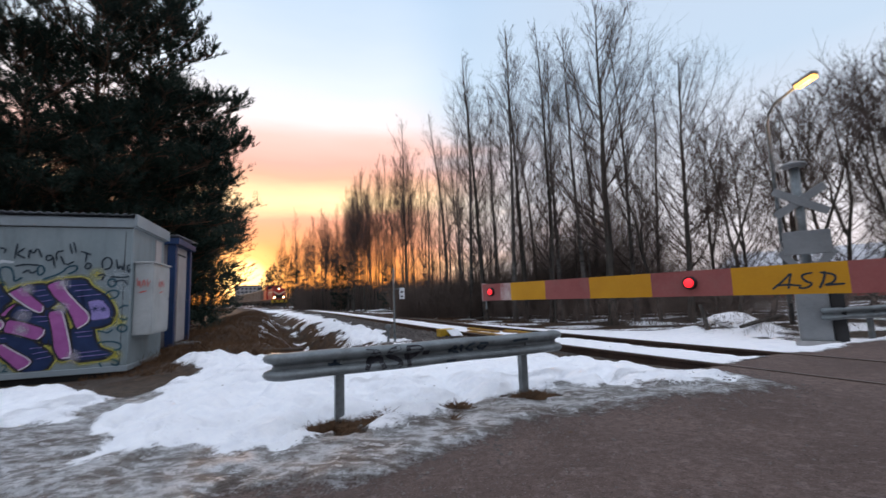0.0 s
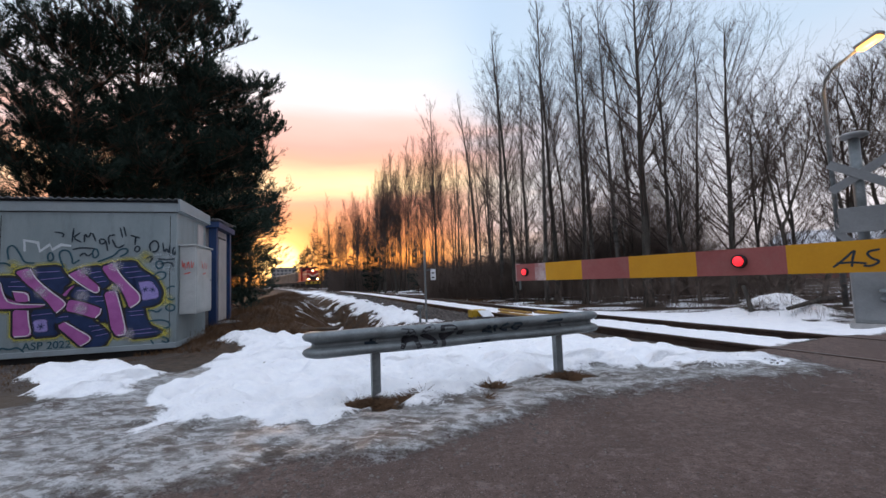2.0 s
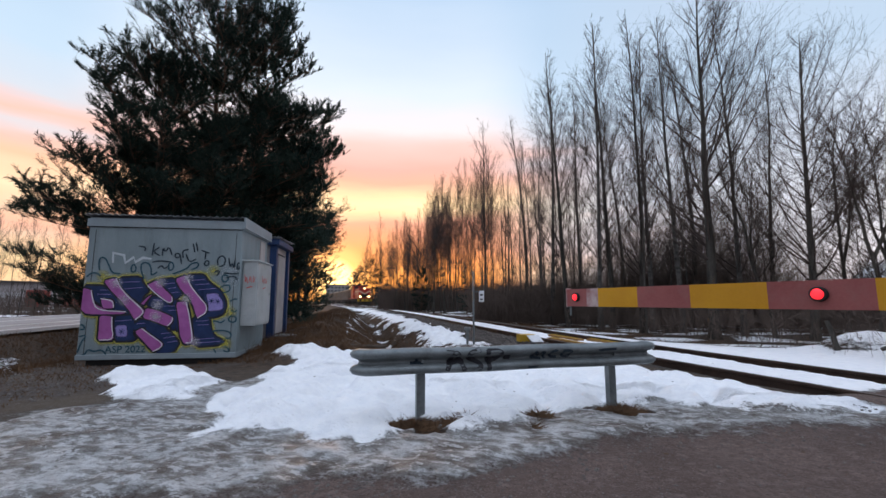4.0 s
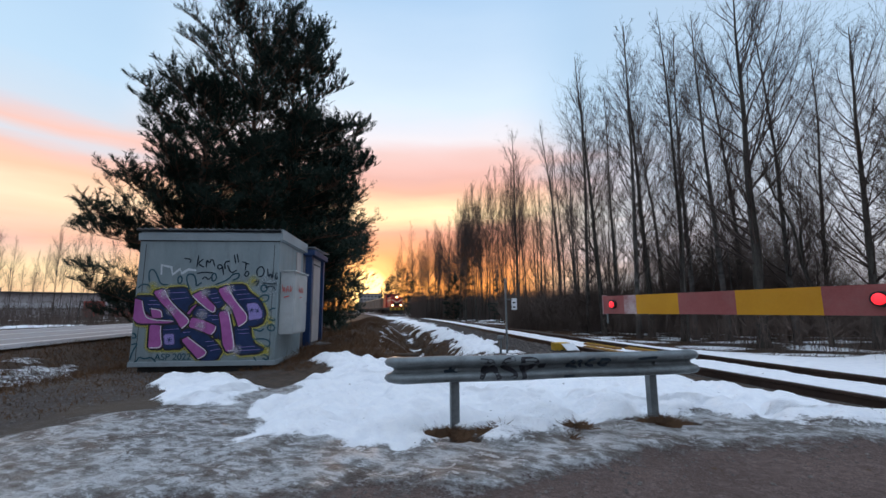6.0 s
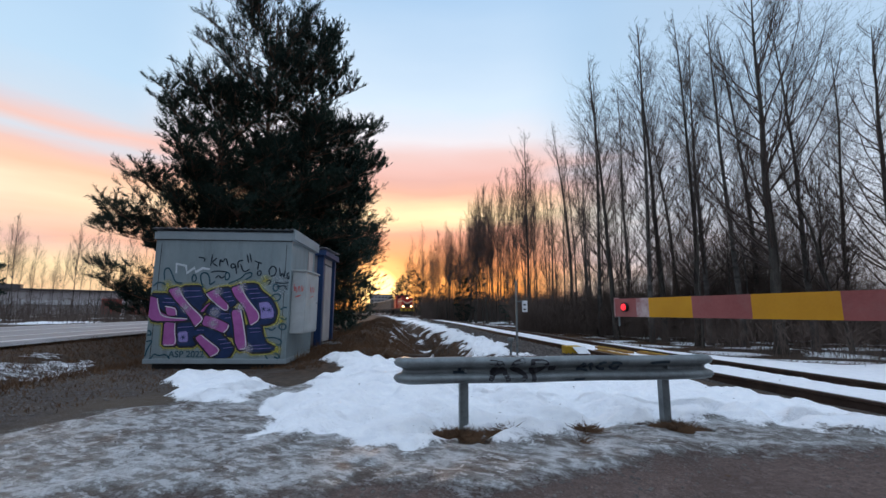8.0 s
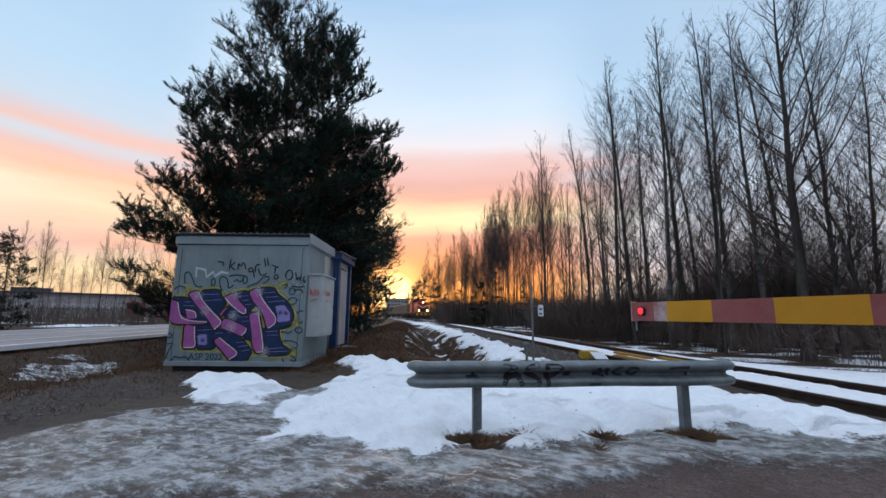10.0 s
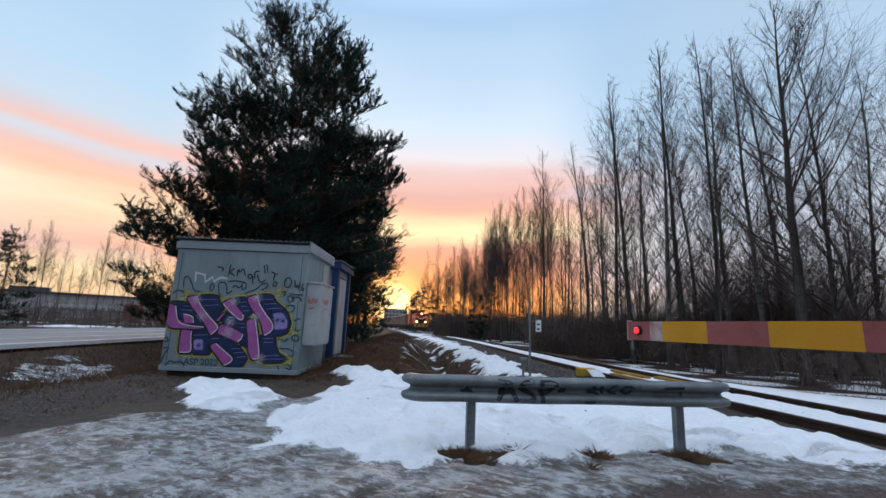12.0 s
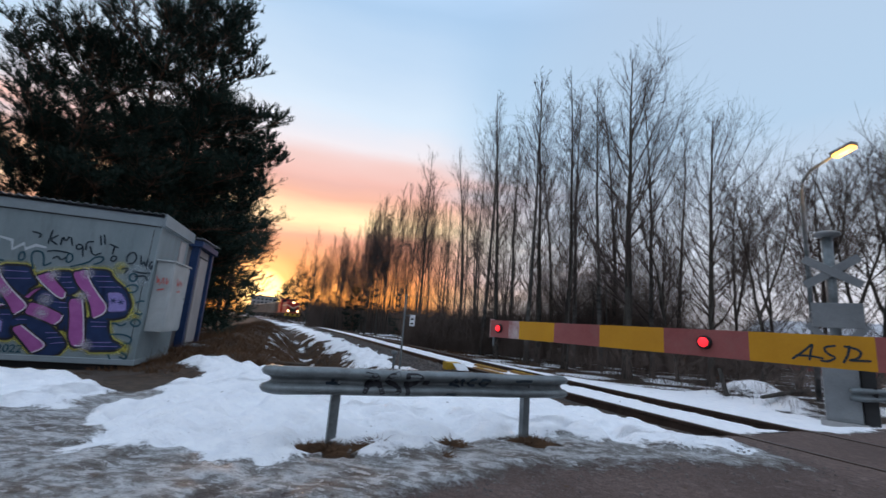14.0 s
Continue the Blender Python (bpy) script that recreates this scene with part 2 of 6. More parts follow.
# ---- the track's line: s along it (away from the crossing), n across it ----
TAU, NOR = np.array((-0.490, 0.872)), np.array((0.872, 0.490))
LINE_S = np.linspace(-120, 420, 541)
raw = np.interp(LINE_S, (-120, 0, 6, 13, 20, 36, 60, 89, 130, 420), (6.55, 6.55, 6.65, 7.2, 8.0, 9.6, 11.0, 11.3, 10.0, -2.0))
LINE_N = np.convolve(np.pad(raw, 6, mode="edge"), np.ones(13) / 13, "valid")
RAIL_Z = 0.08


def track(s, q=0.0, z=0.0):
    n = np.interp(s, LINE_S, LINE_N) + q
    return Vector((*(TAU * s + NOR * n), z))


def track_frame(s):
    way = (track(s + 0.5) - track(s - 0.5)).normalized()
    return way, Vector((way.y, -way.x, 0))


# ---- the ground ----


def smooth(a, b, x):
    t = np.clip((x - a) / (b - a), 0, 1)
    return t * t * (3 - 2 * t)


def lumps(x, y, size, seed):
    """Rolling noise from a few turned waves."""
    r = np.random.RandomState(seed)
    out = np.zeros_like(x)
    for k in range(7):
        a, p = r.uniform(0, 6.28, 2)
        f = 6.28 / (size * r.uniform(0.6, 1.7))
        out += np.sin(f * (x * math.cos(a) + y * math.sin(a)) + p)
    return out / 7


def inside(x, y, poly):
    """Signed distance to a polygon, positive inside."""
    d = np.full(x.shape, 1e9)
    odd = np.zeros(x.shape, bool)
    for (ax, ay), (bx, by) in zip(poly, poly[1:] + poly[:1]):
        ex, ey = bx - ax, by - ay
        t = np.clip(((x - ax) * ex + (y - ay) * ey) / (ex * ex + ey * ey), 0, 1)
        d = np.minimum(d, np.hypot(x - ax - t * ex, y - ay - t * ey))
        odd ^= ((ay > y) != (by > y)) & (x < ex * (y - ay) / (ey if abs(ey) > 1e-9 else 1e-9) + ax)
    return np.where(odd, d, -d)


SNOW_FIELD = [(-4.5, 8.3), (-4.95, 7.6), (-4.05, 6.8), (-3.65, 5.4), (-3.25, 3.96), (-2.6, 3.05), (-2.05, 3.2), (-1.65, 3.0), (-1.2, 3.1), (-0.95, 3.5), (-0.5, 3.5), (-0.1, 3.75), (0.25, 4.3), (0.7, 4.5), (1.22, 4.78), (1.9, 4.72), (2.6, 4.62), (3.15, 4.65), (3.28, 5.05), (2.13, 7.1), (0.08, 10.3), (-1.2, 10.2), (-2.4, 8.9), (-3.5, 8.2)]
SNOW_PATCH = [(-6.1, 5.15), (-5.7, 5.95), (-4.2, 5.3), (-3.6, 4.15), (-4.0, 3.75), (-4.8, 4.2)]
ICE = [(-3.9, 5.2), (-4.4, 3.8), (-4.75, 2.9), (-4.6, 2.1), (-3.9, 1.25), (-2.4, 1.85), (-1.72, 2.25), (-1.1, 2.5), (-0.41, 2.72), (0.29, 3.35), (1.0, 3.9), (2.16, 4.1), (3.3, 4.3), (3.2, 5.2), (-1, 5.5), (-3, 6.5)]
GRAVEL = [(-3.0, 1.2), (-4.6, 5.2), (-5.0, 6.7), (-7.6, 5.9), (-8.6, 6.2), (-9.3, 4.2), (-8.0, -4.0), (-3.0, -3.0)]


def track_coords(x, y):
    s, n = x * TAU[0] + y * TAU[1], x * NOR[0] + y * NOR[1]
    return s, n - np.interp(s, LINE_S, LINE_N)


DITCH_SNOW = [(-10.8, 5.2), (-12.0, 7.4), (-10.2, 7.2), (-9.0, 5.5)]
ROAD_A, ROAD_B = np.array((-12.6, 6.2)), np.array((-15.4, 12.0))


def road_coords(x, y):
    """Distance beyond the near edge of the side road."""
    way = (ROAD_B - ROAD_A) / np.hypot(*(ROAD_B - ROAD_A))
    return (x - ROAD_A[0]) * -way[1] + (y - ROAD_A[1]) * way[0], (x - ROAD_A[0]) * way[0] + (y - ROAD_A[1]) * way[1]


def ground_data(x, y):
    s, q = track_coords(x, y)
    r, _ = road_coords(x, y)
    z = 0.012 * lumps(x, y, 1.6, 1) + 0.03 * lumps(x, y, 6.0, 2) * smooth(4, 12, np.hypot(x, y))
    away = smooth(6.5, 12, s)
    # bank and ditch beside the line
    z += away * ((0.42 + 0.22 * lumps(x, y, 1.3, 41)) * np.exp(-((q + 6.8) / 1.3) ** 2) - (0.72 + 0.3 * lumps(x, y, 1.1, 42)) * np.exp(-((q + 4.6) / 0.8) ** 2))
    z += -0.22 * smooth(2.2, 4.0, q) * smooth(-4, 3, s) - 0.1 * smooth(1.0, 1.8, np.abs(q)) * away
    z += 0.1 * lumps(x, y, 3.5, 3) * smooth(4, 8, q)
    z += 0.5 * np.exp(-(((x - 8.6) / 1.1) ** 2 + ((y - 12.8) / 0.7) ** 2)) * (1 + 0.3 * lumps(x, y, 0.8, 31))
    deck = smooth(-4.0, -1.2, q) * (1 - smooth(3.0, 3.5, s)) * (1 - smooth(4.5, 9.0, q))
    z = z * (1 - 0.8 * deck) + 0.068 * deck
    z += -0.11 * smooth(3.2, 3.6, s) * (np.exp(-((np.abs(q) - 0.8) / 0.2) ** 4))
    # side road on its low bank, with a ditch before it
    z += 0.20 * smooth(-1.6, -0.1, r) - 0.28 * np.exp(-((r + 2.4) / 0.8) ** 2)
    edge = 0.22 * lumps(x, y, 0.9, 5) + 0.14 * lumps(x, y, 0.35, 6)
    field = inside(x, y, SNOW_FIELD) + edge
    snow = np.clip(0.5 + field / 0.5, 0, 1)
    snow = np.maximum(snow, np.clip(0.5 + (inside(x, y, SNOW_PATCH) + edge) / 0.4, 0, 1))
    # between the rails, along the line and over the wood's floor
    mid = np.clip(0.5 + (0.58 - np.abs(q)) / 0.12, 0, 1) * smooth(2.9, 3.5, s + edge)
    shoulder = np.clip(0.5 + (0.62 - np.abs(q + 2.9) + 0.9 * lumps(x, y, 2.6, 8) + 0.7 * lumps(x, y, 0.6, 63)) / 0.5, 0, 1) * smooth(9, 12, s) * (1 - smooth(-2.0, -1.5, q + 0.5 * lumps(x, y, 1.1, 61)))
    strip = np.clip(0.5 + (np.minimum(q - 1.02, (5.4 - 2.0 * smooth(8, 16, s)) + 1.0 * lumps(x, y, 4, 9) - q) + edge) / 0.4, 0, 1) * smooth(2.5, 3.3, s + edge) * (1 - 0.8 * smooth(9, 20, s))
    floor = np.clip(0.42 + 0.8 * lumps(x, y, 2.2, 10), 0, 1) * smooth(3.0, 4.5, q)
    ditch = np.clip(0.45 + (inside(x, y, DITCH_SNOW) + 0.9 * lumps(x, y, 0.7, 12)) / 0.6, 0, 0.5)
    bank = np.clip(0.3 + 0.8 * lumps(x, y, 1.4, 13), 0, 1) * smooth(8, 11, s) * (np.abs(q + 5.2) < 0.9)
    beyond = np.clip(0.2 + 1.2 * lumps(x, y, 9, 14), 0, 1) * smooth(9, 13, r)
    heap = 0.75 * np.exp(-(((x - 8.6) / 1.6) ** 2 + ((y - 12.8) / 1.1) ** 2))
    snow = np.max([snow, heap, mid, shoulder, strip, floor, ditch, bank, beyond], axis=0)
    tuft = (1 + 0.9 * lumps(x, y, 0.22, 51)) * np.maximum(np.exp(-(((x + 0.93) / 0.34) ** 2 + ((y - 3.56) / 0.2) ** 2)), np.exp(-(((x - 0.86) / 0.32) ** 2 + ((y - 4.46) / 0.18) ** 2)))
    snow = snow * (1 - smooth(0.3, 0.6, tuft))
    ice = np.clip(0.5 + (inside(x, y, ICE) + edge) / 0.6, 0, 1)
    ice = ice * (1 - smooth(0.3, 0.6, tuft))
    cross = np.clip(0.5 + (3.2 - s + edge) / 0.4, 0, 1)
    grav = np.clip(0.5 + (inside(x, y, GRAVEL) + edge) / 0.5, 0, 1)
    ballast = np.clip(0.5 + (0.6 + 1.15 * smooth(5, 9, s) + 0.55 - np.abs(q) + 0.3 * edge) / 0.4, 0, 1) * smooth(2.9, 3.4, s)
    field_side = np.clip(0.5 + inside(x, y, [(-4.3, 12), (-4.9, 7), (-5.1, 6.4), (-8, 5.4), (-10, 4), (-14, -2), (-40, -10), (-200, 60), (-60, 200)]) / 0.5, 0, 1)
    paved = cross * (1 - grav) * (1 - field_side)
    paved = paved * (1 - smooth(0.3, 0.6, tuft))
    field_side = np.maximum(field_side, smooth(0.3, 0.6, tuft))
    grass = np.maximum(field_side, smooth(6, 9, s)) * (1 - ballast)
    return z, snow, ice, paved, grav, ballast, grass


def build_ground():
    grow = 0.05 * (1.09 ** np.arange(1, 87) - 1) / 0.09
    wide = 0.12 * (1.09 ** np.arange(1, 77) - 1) / 0.09
    gx = np.concatenate([-12.2 - wide[::-1], np.arange(-12.2, -5.6, 0.12), np.arange(-5.6, 4.3, 0.05), 4.3 + grow])
    gy = np.concatenate([1.2 - grow[::-1], np.arange(1.2, 9.4, 0.05), np.arange(9.4, 22.0, 0.12), 22.0 + wide])
    nx, ny = len(gx), len(gy)
    x, y = np.meshgrid(gx, gy)
    x, y = x.ravel(), y.ravel()
    z, snow, ice, paved, grav, ballast, grass = ground_data(x, y)
    far = smooth(60, 200, np.hypot(x, y))
    z = z * (1 - far)
    thick = smooth(0.35, 0.9, snow)
    pits = np.zeros_like(x)
    rnd = np.random.RandomState(77)
    close = (np.abs(x) < 7) & (y > 2) & (y < 11)
    for _ in range(640):
        px, py, r, a = rnd.uniform(-5.5, 3.2), rnd.uniform(2.6, 10.5), rnd.uniform(0.05, 0.14), rnd.uniform(0, 3.14)
        dx, dy = x[close] - px, y[close] - py
        u, v = dx * math.cos(a) + dy * math.sin(a), dy * math.cos(a) - dx * math.sin(a)
        pits[close] += rnd.uniform(0.3, 1.0) * np.exp(-(u / (1.6 * r)) ** 2 - (v / r) ** 2)
    pits = np.minimum(pits, 1.3)
    s, q = track_coords(x, y)
    thick = thick * (1 - 0.8 * smooth(-1.9, -1.1, q) * smooth(2.2, 2.9, s))
    z = z + thick * (0.085 + 0.07 * lumps(x, y, 0.7, 21) + 0.065 * lumps(x, y, 0.32, 22) + 0.03 * lumps(x, y, 0.17, 25) - 0.13 * pits) * (1 - far) + (0.03 + 0.024 * lumps(0.6 * x, y, 0.34, 23) + 0.016 * lumps(0.6 * x, y, 0.17, 24)) * smooth(0.3, 0.8, ice) * (1 - 0.7 * thick)
    me = bpy.data.meshes.new("ground")
    co = np.stack([x, y, z], 1)
    i = np.arange(nx * ny).reshape(ny, nx)
    quads = np.stack([i[:-1, :-1], i[:-1, 1:], i[1:, 1:], i[1:, :-1]], -1).reshape(-1, 4)
    me.vertices.add(len(co))
    me.vertices.foreach_set("co", co.ravel())
    me.loops.add(quads.size)
    me.loops.foreach_set("vertex_index", quads.ravel())
    me.polygons.add(len(quads))
    me.polygons.foreach_set("loop_start", np.arange(0, quads.size, 4))
    me.polygons.foreach_set("loop_total", np.full(len(quads), 4))
    me.polygons.foreach_set("use_smooth", np.ones(len(quads), bool))
    me.update()
    for name, rgb in (("cover", (snow, ice, paved)), ("soil", (grav, ballast, grass))):
        at = me.color_attributes.new(name, "FLOAT_COLOR", "POINT")
        at.data.foreach_set("color", np.stack([*rgb, np.ones(nx * ny)], 1).ravel())
    me.materials.append(ground_material())
    return tagged(new("ground", me), "trampled snow, dirty ice, wet gravel and dead grass", "ground", kind="structure")


def ground_material():
    m = bpy.data.materials.new("ground_cover")
    m.use_nodes = True
    nt = m.node_tree
    p = nt.nodes["Principled BSDF"]
    vec = nt.nodes.new("ShaderNodeTexCoord").outputs["Object"]

    def layer(name):
        a = nt.nodes.new("ShaderNodeAttribute")
        a.attribute_name = name
        sp = nt.nodes.new("ShaderNodeSeparateColor")
        nt.links.new(a.outputs["Color"], sp.inputs[0])
        return sp.outputs

    cover, soil = layer("cover"), layer("soil")
    n1, n2, n3, n4 = fuzz(nt, vec, 0.9, 6), fuzz(nt, vec, 7.0, 8, 0.7), fuzz(nt, vec, 45.0, 5, 0.7), fuzz(nt, vec, 160.0, 3, 0.7)
    pebbles = fuzz(nt, vec, 70.0, kind="ShaderNodeTexVoronoi")
    rough_edge = maths(nt, "ADD", maths(nt, "MULTIPLY", n2, 0.6), maths(nt, "MULTIPLY", n3, 0.4))

    def cut(mask, soft=0.06):
        v = maths(nt, "ADD", mask, maths(nt, "MULTIPLY", maths(nt, "SUBTRACT", rough_edge, 0.5), 1.5))
        return ramp(nt, v, [(0.5 - soft, 0.0), (0.5 + soft, 1.0)])

    earth = blend(nt, ramp(nt, n2, [(0.38, 0.0), (0.62, 1.0)]), (0.030, 0.023, 0.018), (0.10, 0.072, 0.052))
    straw = blend(nt, ramp(nt, n3, [(0.42, 0.0), (0.60, 1.0)]), (0.026, 0.018, 0.013), (0.135, 0.080, 0.049))
    straw = blend(nt, ramp(nt, n2, [(0.42, 0.0), (0.58, 0.85)]), straw, (0.038, 0.028, 0.021))
    gravel = blend(nt, ramp(nt, pebbles, [(0.08, 0.0), (0.4, 1.0)]), (0.20, 0.165, 0.145), (0.060, 0.048, 0.042))
    gravel = blend(nt, ramp(nt, n2, [(0.44, 0.0), (0.58, 0.8)]), gravel, (0.055, 0.040, 0.032))
    gravel = blend(nt, ramp(nt, n1, [(0.46, 0.0), (0.60, 0.6)]), gravel, (0.10, 0.073, 0.050))
    stones = blend(nt, ramp(nt, pebbles, [(0.1, 0.0), (0.5, 1.0)]), (0.10, 0.084, 0.075), (0.026, 0.022, 0.020))
    tar = blend(nt, ramp(nt, n1, [(0.38, 0.0), (0.62, 1.0)]), (0.105, 0.071, 0.060), (0.168, 0.115, 0.098))
    tar = blend(nt, ramp(nt, n4, [(0.44, 0.0), (0.62, 0.75)]), tar, (0.058, 0.040, 0.034))
    tar = blend(nt, ramp(nt, n2, [(0.52, 0.0), (0.62, 0.5)]), tar, (0.22, 0.165, 0.15))
    tar = blend(nt, ramp(nt, fuzz(nt, vec, 16.0, 4, 0.6), [(0.46, 0.0), (0.60, 0.6)]), tar, (0.072, 0.048, 0.041))
    chips = fuzz(nt, vec, 55.0, kind="ShaderNodeTexVoronoi")
    tar = blend(nt, ramp(nt, chips, [(0.10, 0.75), (0.24, 0.0)]), tar, (0.27, 0.205, 0.185))
    tar = blend(nt, ramp(nt, n3, [(0.36, 0.85), (0.45, 0.0)]), tar, (0.040, 0.027, 0.023))
    streaks = fuzz(nt, stretch(nt, vec, 1.0, 1.7, 1.0, 0.3), 2.2, 12, 0.76)
    ice = blend(nt, ramp(nt, streaks, [(0.41, 0.0), (0.48, 1.0)]), (0.10, 0.080, 0.068), (0.215, 0.208, 0.197))
    ice = blend(nt, ramp(nt, streaks, [(0.50, 0.0), (0.54, 0.6), (0.62, 1.0)]), ice, (0.47, 0.47, 0.47))
    crust = fuzz(nt, stretch(nt, vec, 1.0, 1.5, 1.0, 0.3), 10.0, 10, 0.72)
    ice = blend(nt, ramp(nt, crust, [(0.53, 0.0), (0.57, 0.75)]), ice, (0.58, 0.58, 0.585))
    ice = blend(nt, ramp(nt, crust, [(0.40, 0.8), (0.45, 0.0)]), ice, (0.105, 0.088, 0.076))
    ice = blend(nt, ramp(nt, n3, [(0.57, 0.0), (0.64, 0.6)]), ice, (0.11, 0.09, 0.078))
    snow = blend(nt, ramp(nt, n2, [(0.35, 0.0), (0.62, 1.0)]), (0.88, 0.89, 0.92), (0.97, 0.97, 0.975))
    snow = blend(nt, ramp(nt, fuzz(nt, vec, 26.0, 4, 0.6), [(0.72, 0.0), (0.75, 0.9)]), snow, (0.16, 0.12, 0.09))
    snow = blend(nt, ramp(nt, fuzz(nt, vec, 2.6, 6, 0.6), [(0.54, 0.0), (0.70, 0.40)]), snow, (0.70, 0.72, 0.77))
    col = blend(nt, cut(soil[2]), earth, straw)
    col = blend(nt, cut(soil[0]), col, gravel)
    col = blend(nt, cut(soil[1]), col, stones)
    col = blend(nt, cut(cover[2]), col, tar)
    is_ice, is_snow = cut(cover[1], 0.12), cut(cover[0])
    col = blend(nt, is_ice, col, ice)
    col = blend(nt, is_snow, col, snow)
    nt.links.new(col, p.inputs["Base Color"])
    wet = blend(nt, is_ice, ramp(nt, n2, [(0.3, 0.75), (0.7, 0.98)]), ramp(nt, n2, [(0.3, 0.25), (0.7, 0.6)]))
    p.inputs["Specular IOR Level"].default_value = 0.25
    nt.links.new(blend(nt, is_snow, wet, (0.75, 0.75, 0.75)), p.inputs["Roughness"])
    h = maths(nt, "ADD", maths(nt, "MULTIPLY", n3, 0.5), maths(nt, "MULTIPLY", pebbles, 0.35))
    h = maths(nt, "ADD", h, maths(nt, "MULTIPLY", n2, 0.7))
    h = maths(nt, "ADD", h, maths(nt, "MULTIPLY", maths(nt, "MULTIPLY", fuzz(nt, vec, 3.4, 5, 0.6), is_snow), 3.6))
    bn = nt.nodes.new("ShaderNodeBump")
    h = maths(nt, "ADD", h, maths(nt, "MULTIPLY", maths(nt, "MULTIPLY", fuzz(nt, vec, 9.0, 4, 0.55), is_snow), 1.2))
    h = maths(nt, "ADD", h, maths(nt, "MULTIPLY", maths(nt, "MULTIPLY", maths(nt, "ADD", streaks, crust), is_ice), 1.3))
    bn.inputs["Strength"].default_value, bn.inputs["Distance"].default_value = 0.7, 0.03
    nt.links.new(h, bn.inputs["Height"])
    nt.links.new(bn.outputs[0], p.inputs["Normal"])
    return m


build_ground()

# ---- the railway line ----
RAIL_PROFILE = [(-0.075, -0.172), (0.075, -0.172), (0.075, -0.160), (0.012, -0.140), (0.012, -0.045), (0.036, -0.035), (0.036, -0.006), (0.028, 0.0), (-0.028, 0.0), (-0.036, -0.006), (-0.036, -0.035), (-0.012, -0.045), (-0.012, -0.140), (-0.075, -0.160)]


def build_line():
    line = thing("railway_track", Matrix(), "rusty single railway track curving away through snow", "railway track", kind="structure")
    stops = [-60, -40, -20, -10] + list(range(-5, 60, 2)) + list(range(60, 400, 8))
    for side in (-0.80, 0.80):
        st = []
        for s in stops:
            _, right = track_frame(s)
            st.append((track(s, side, RAIL_Z), right, Vector((0, 0, 1))))
        bm = sweep(RAIL_PROFILE, st)
        ob = part("rail", bm, (RAIL_STEEL, RAIL_HEAD), line)
        for f in ob.data.polygons:
            if f.normal.z > 0.9 and f.center.z > RAIL_Z - 0.004:
                f.material_index = 1
    tie = mesh_of("sleeper", block(2.6, 0.24, 0.14, bevel=0.012), SLEEPER)
    s = 3.4
    while s < 90:
        way, right = track_frame(s)
        m = Matrix.Translation(track(s, 0, RAIL_Z - 0.172 - 0.135)) @ Matrix((right, way, (0, 0, 1))).transposed().to_4x4()
        part("sleeper", tie, None, line, at=m)
        s += 0.62
    return line


build_line()

# ---- guardrail ----
G0, G1 = Vector((-1.47, 3.395, 0)), Vector((1.32, 4.770, 0))


def guardrail(m, length, beam_z, posts, label, group=""):
    """A waved steel beam on short posts; x along it, -y its front."""
    g = thing("guardrail", m, label, "guardrail", group)
    # waved section: u to the back, v up
    wave = [(0.080, 0.004), (0.020, 0.000), (-0.034, 0.014), (-0.056, 0.044), (-0.040, 0.074), (0.014, 0.094), (0.026, 0.113), (0.014, 0.132), (-0.040, 0.152), (-0.056, 0.182), (-0.034, 0.212), (0.020, 0.226), (0.080, 0.222)]
    shell = wave + [(u + 0.006, v * 0.96 + 0.0045) for u, v in wave[::-1]]
    z, up, bend = Vector((0, 0, beam_z)), Vector((0, 0, 1)), 0.13
    trim_end = 0.045
    st = []
    for a in (88, 70, 52, 34, 16, 0):
        c, d = math.cos(radians(a)), math.sin(radians(a))
        st.append((Vector((trim_end + bend - bend * d, bend - bend * c, 0)) + z, Vector((d, c, 0)), up))
    for k in range(1, 8):
        st.append((Vector((bend + trim_end + (length - 2 * bend - 2 * trim_end) * k / 8, 0.0, 0.004 * math.sin(k * 1.7))) + z, Vector((0, 1, 0)), up))
    for a in (0, 16, 34, 52, 70, 88):
        c, d = math.cos(radians(a)), math.sin(radians(a))
        st.append((Vector((length - trim_end - bend + bend * d, bend - bend * c, 0)) + z, Vector((-d, c, 0)), up))
    part("beam", sweep(shell, st), ZINC, g, "dented galvanised beam", smooth=True)
    for x in posts:
        bm = block(0.075, 0.012, beam_z + 0.32, x, 0.055, -0.15)
        block(0.012, 0.06, beam_z + 0.32, x - 0.031, 0.09, -0.15, bm=bm)
        block(0.012, 0.06, beam_z + 0.32, x + 0.031, 0.09, -0.15, bm=bm)
        part("post", bm, ZINC, g)
        bolt = rod([(x, -0.012, beam_z + 0.113), (x, 0.05, beam_z + 0.113)], 0.016, 6)
        part("bolt", bolt, ZINC, g)
    return g


ang = math.degrees(math.atan2(G1.y - G0.y, G1.x - G0.x))
rail_guard = guardrail(pose(G0.x, G0.y, 0, 0, 0, ang), (G1 - G0).length, 0.432, (0.61, 2.575), "dented grey steel guardrail with black scrawls beside the crossing", "guardrails")

# ---- barrier boom ----
BOOM_TIP, BOOM_WAY = Vector((0.41, 4.40, 1.02)), Vector((0.61, -0.792, 0)).normalized()


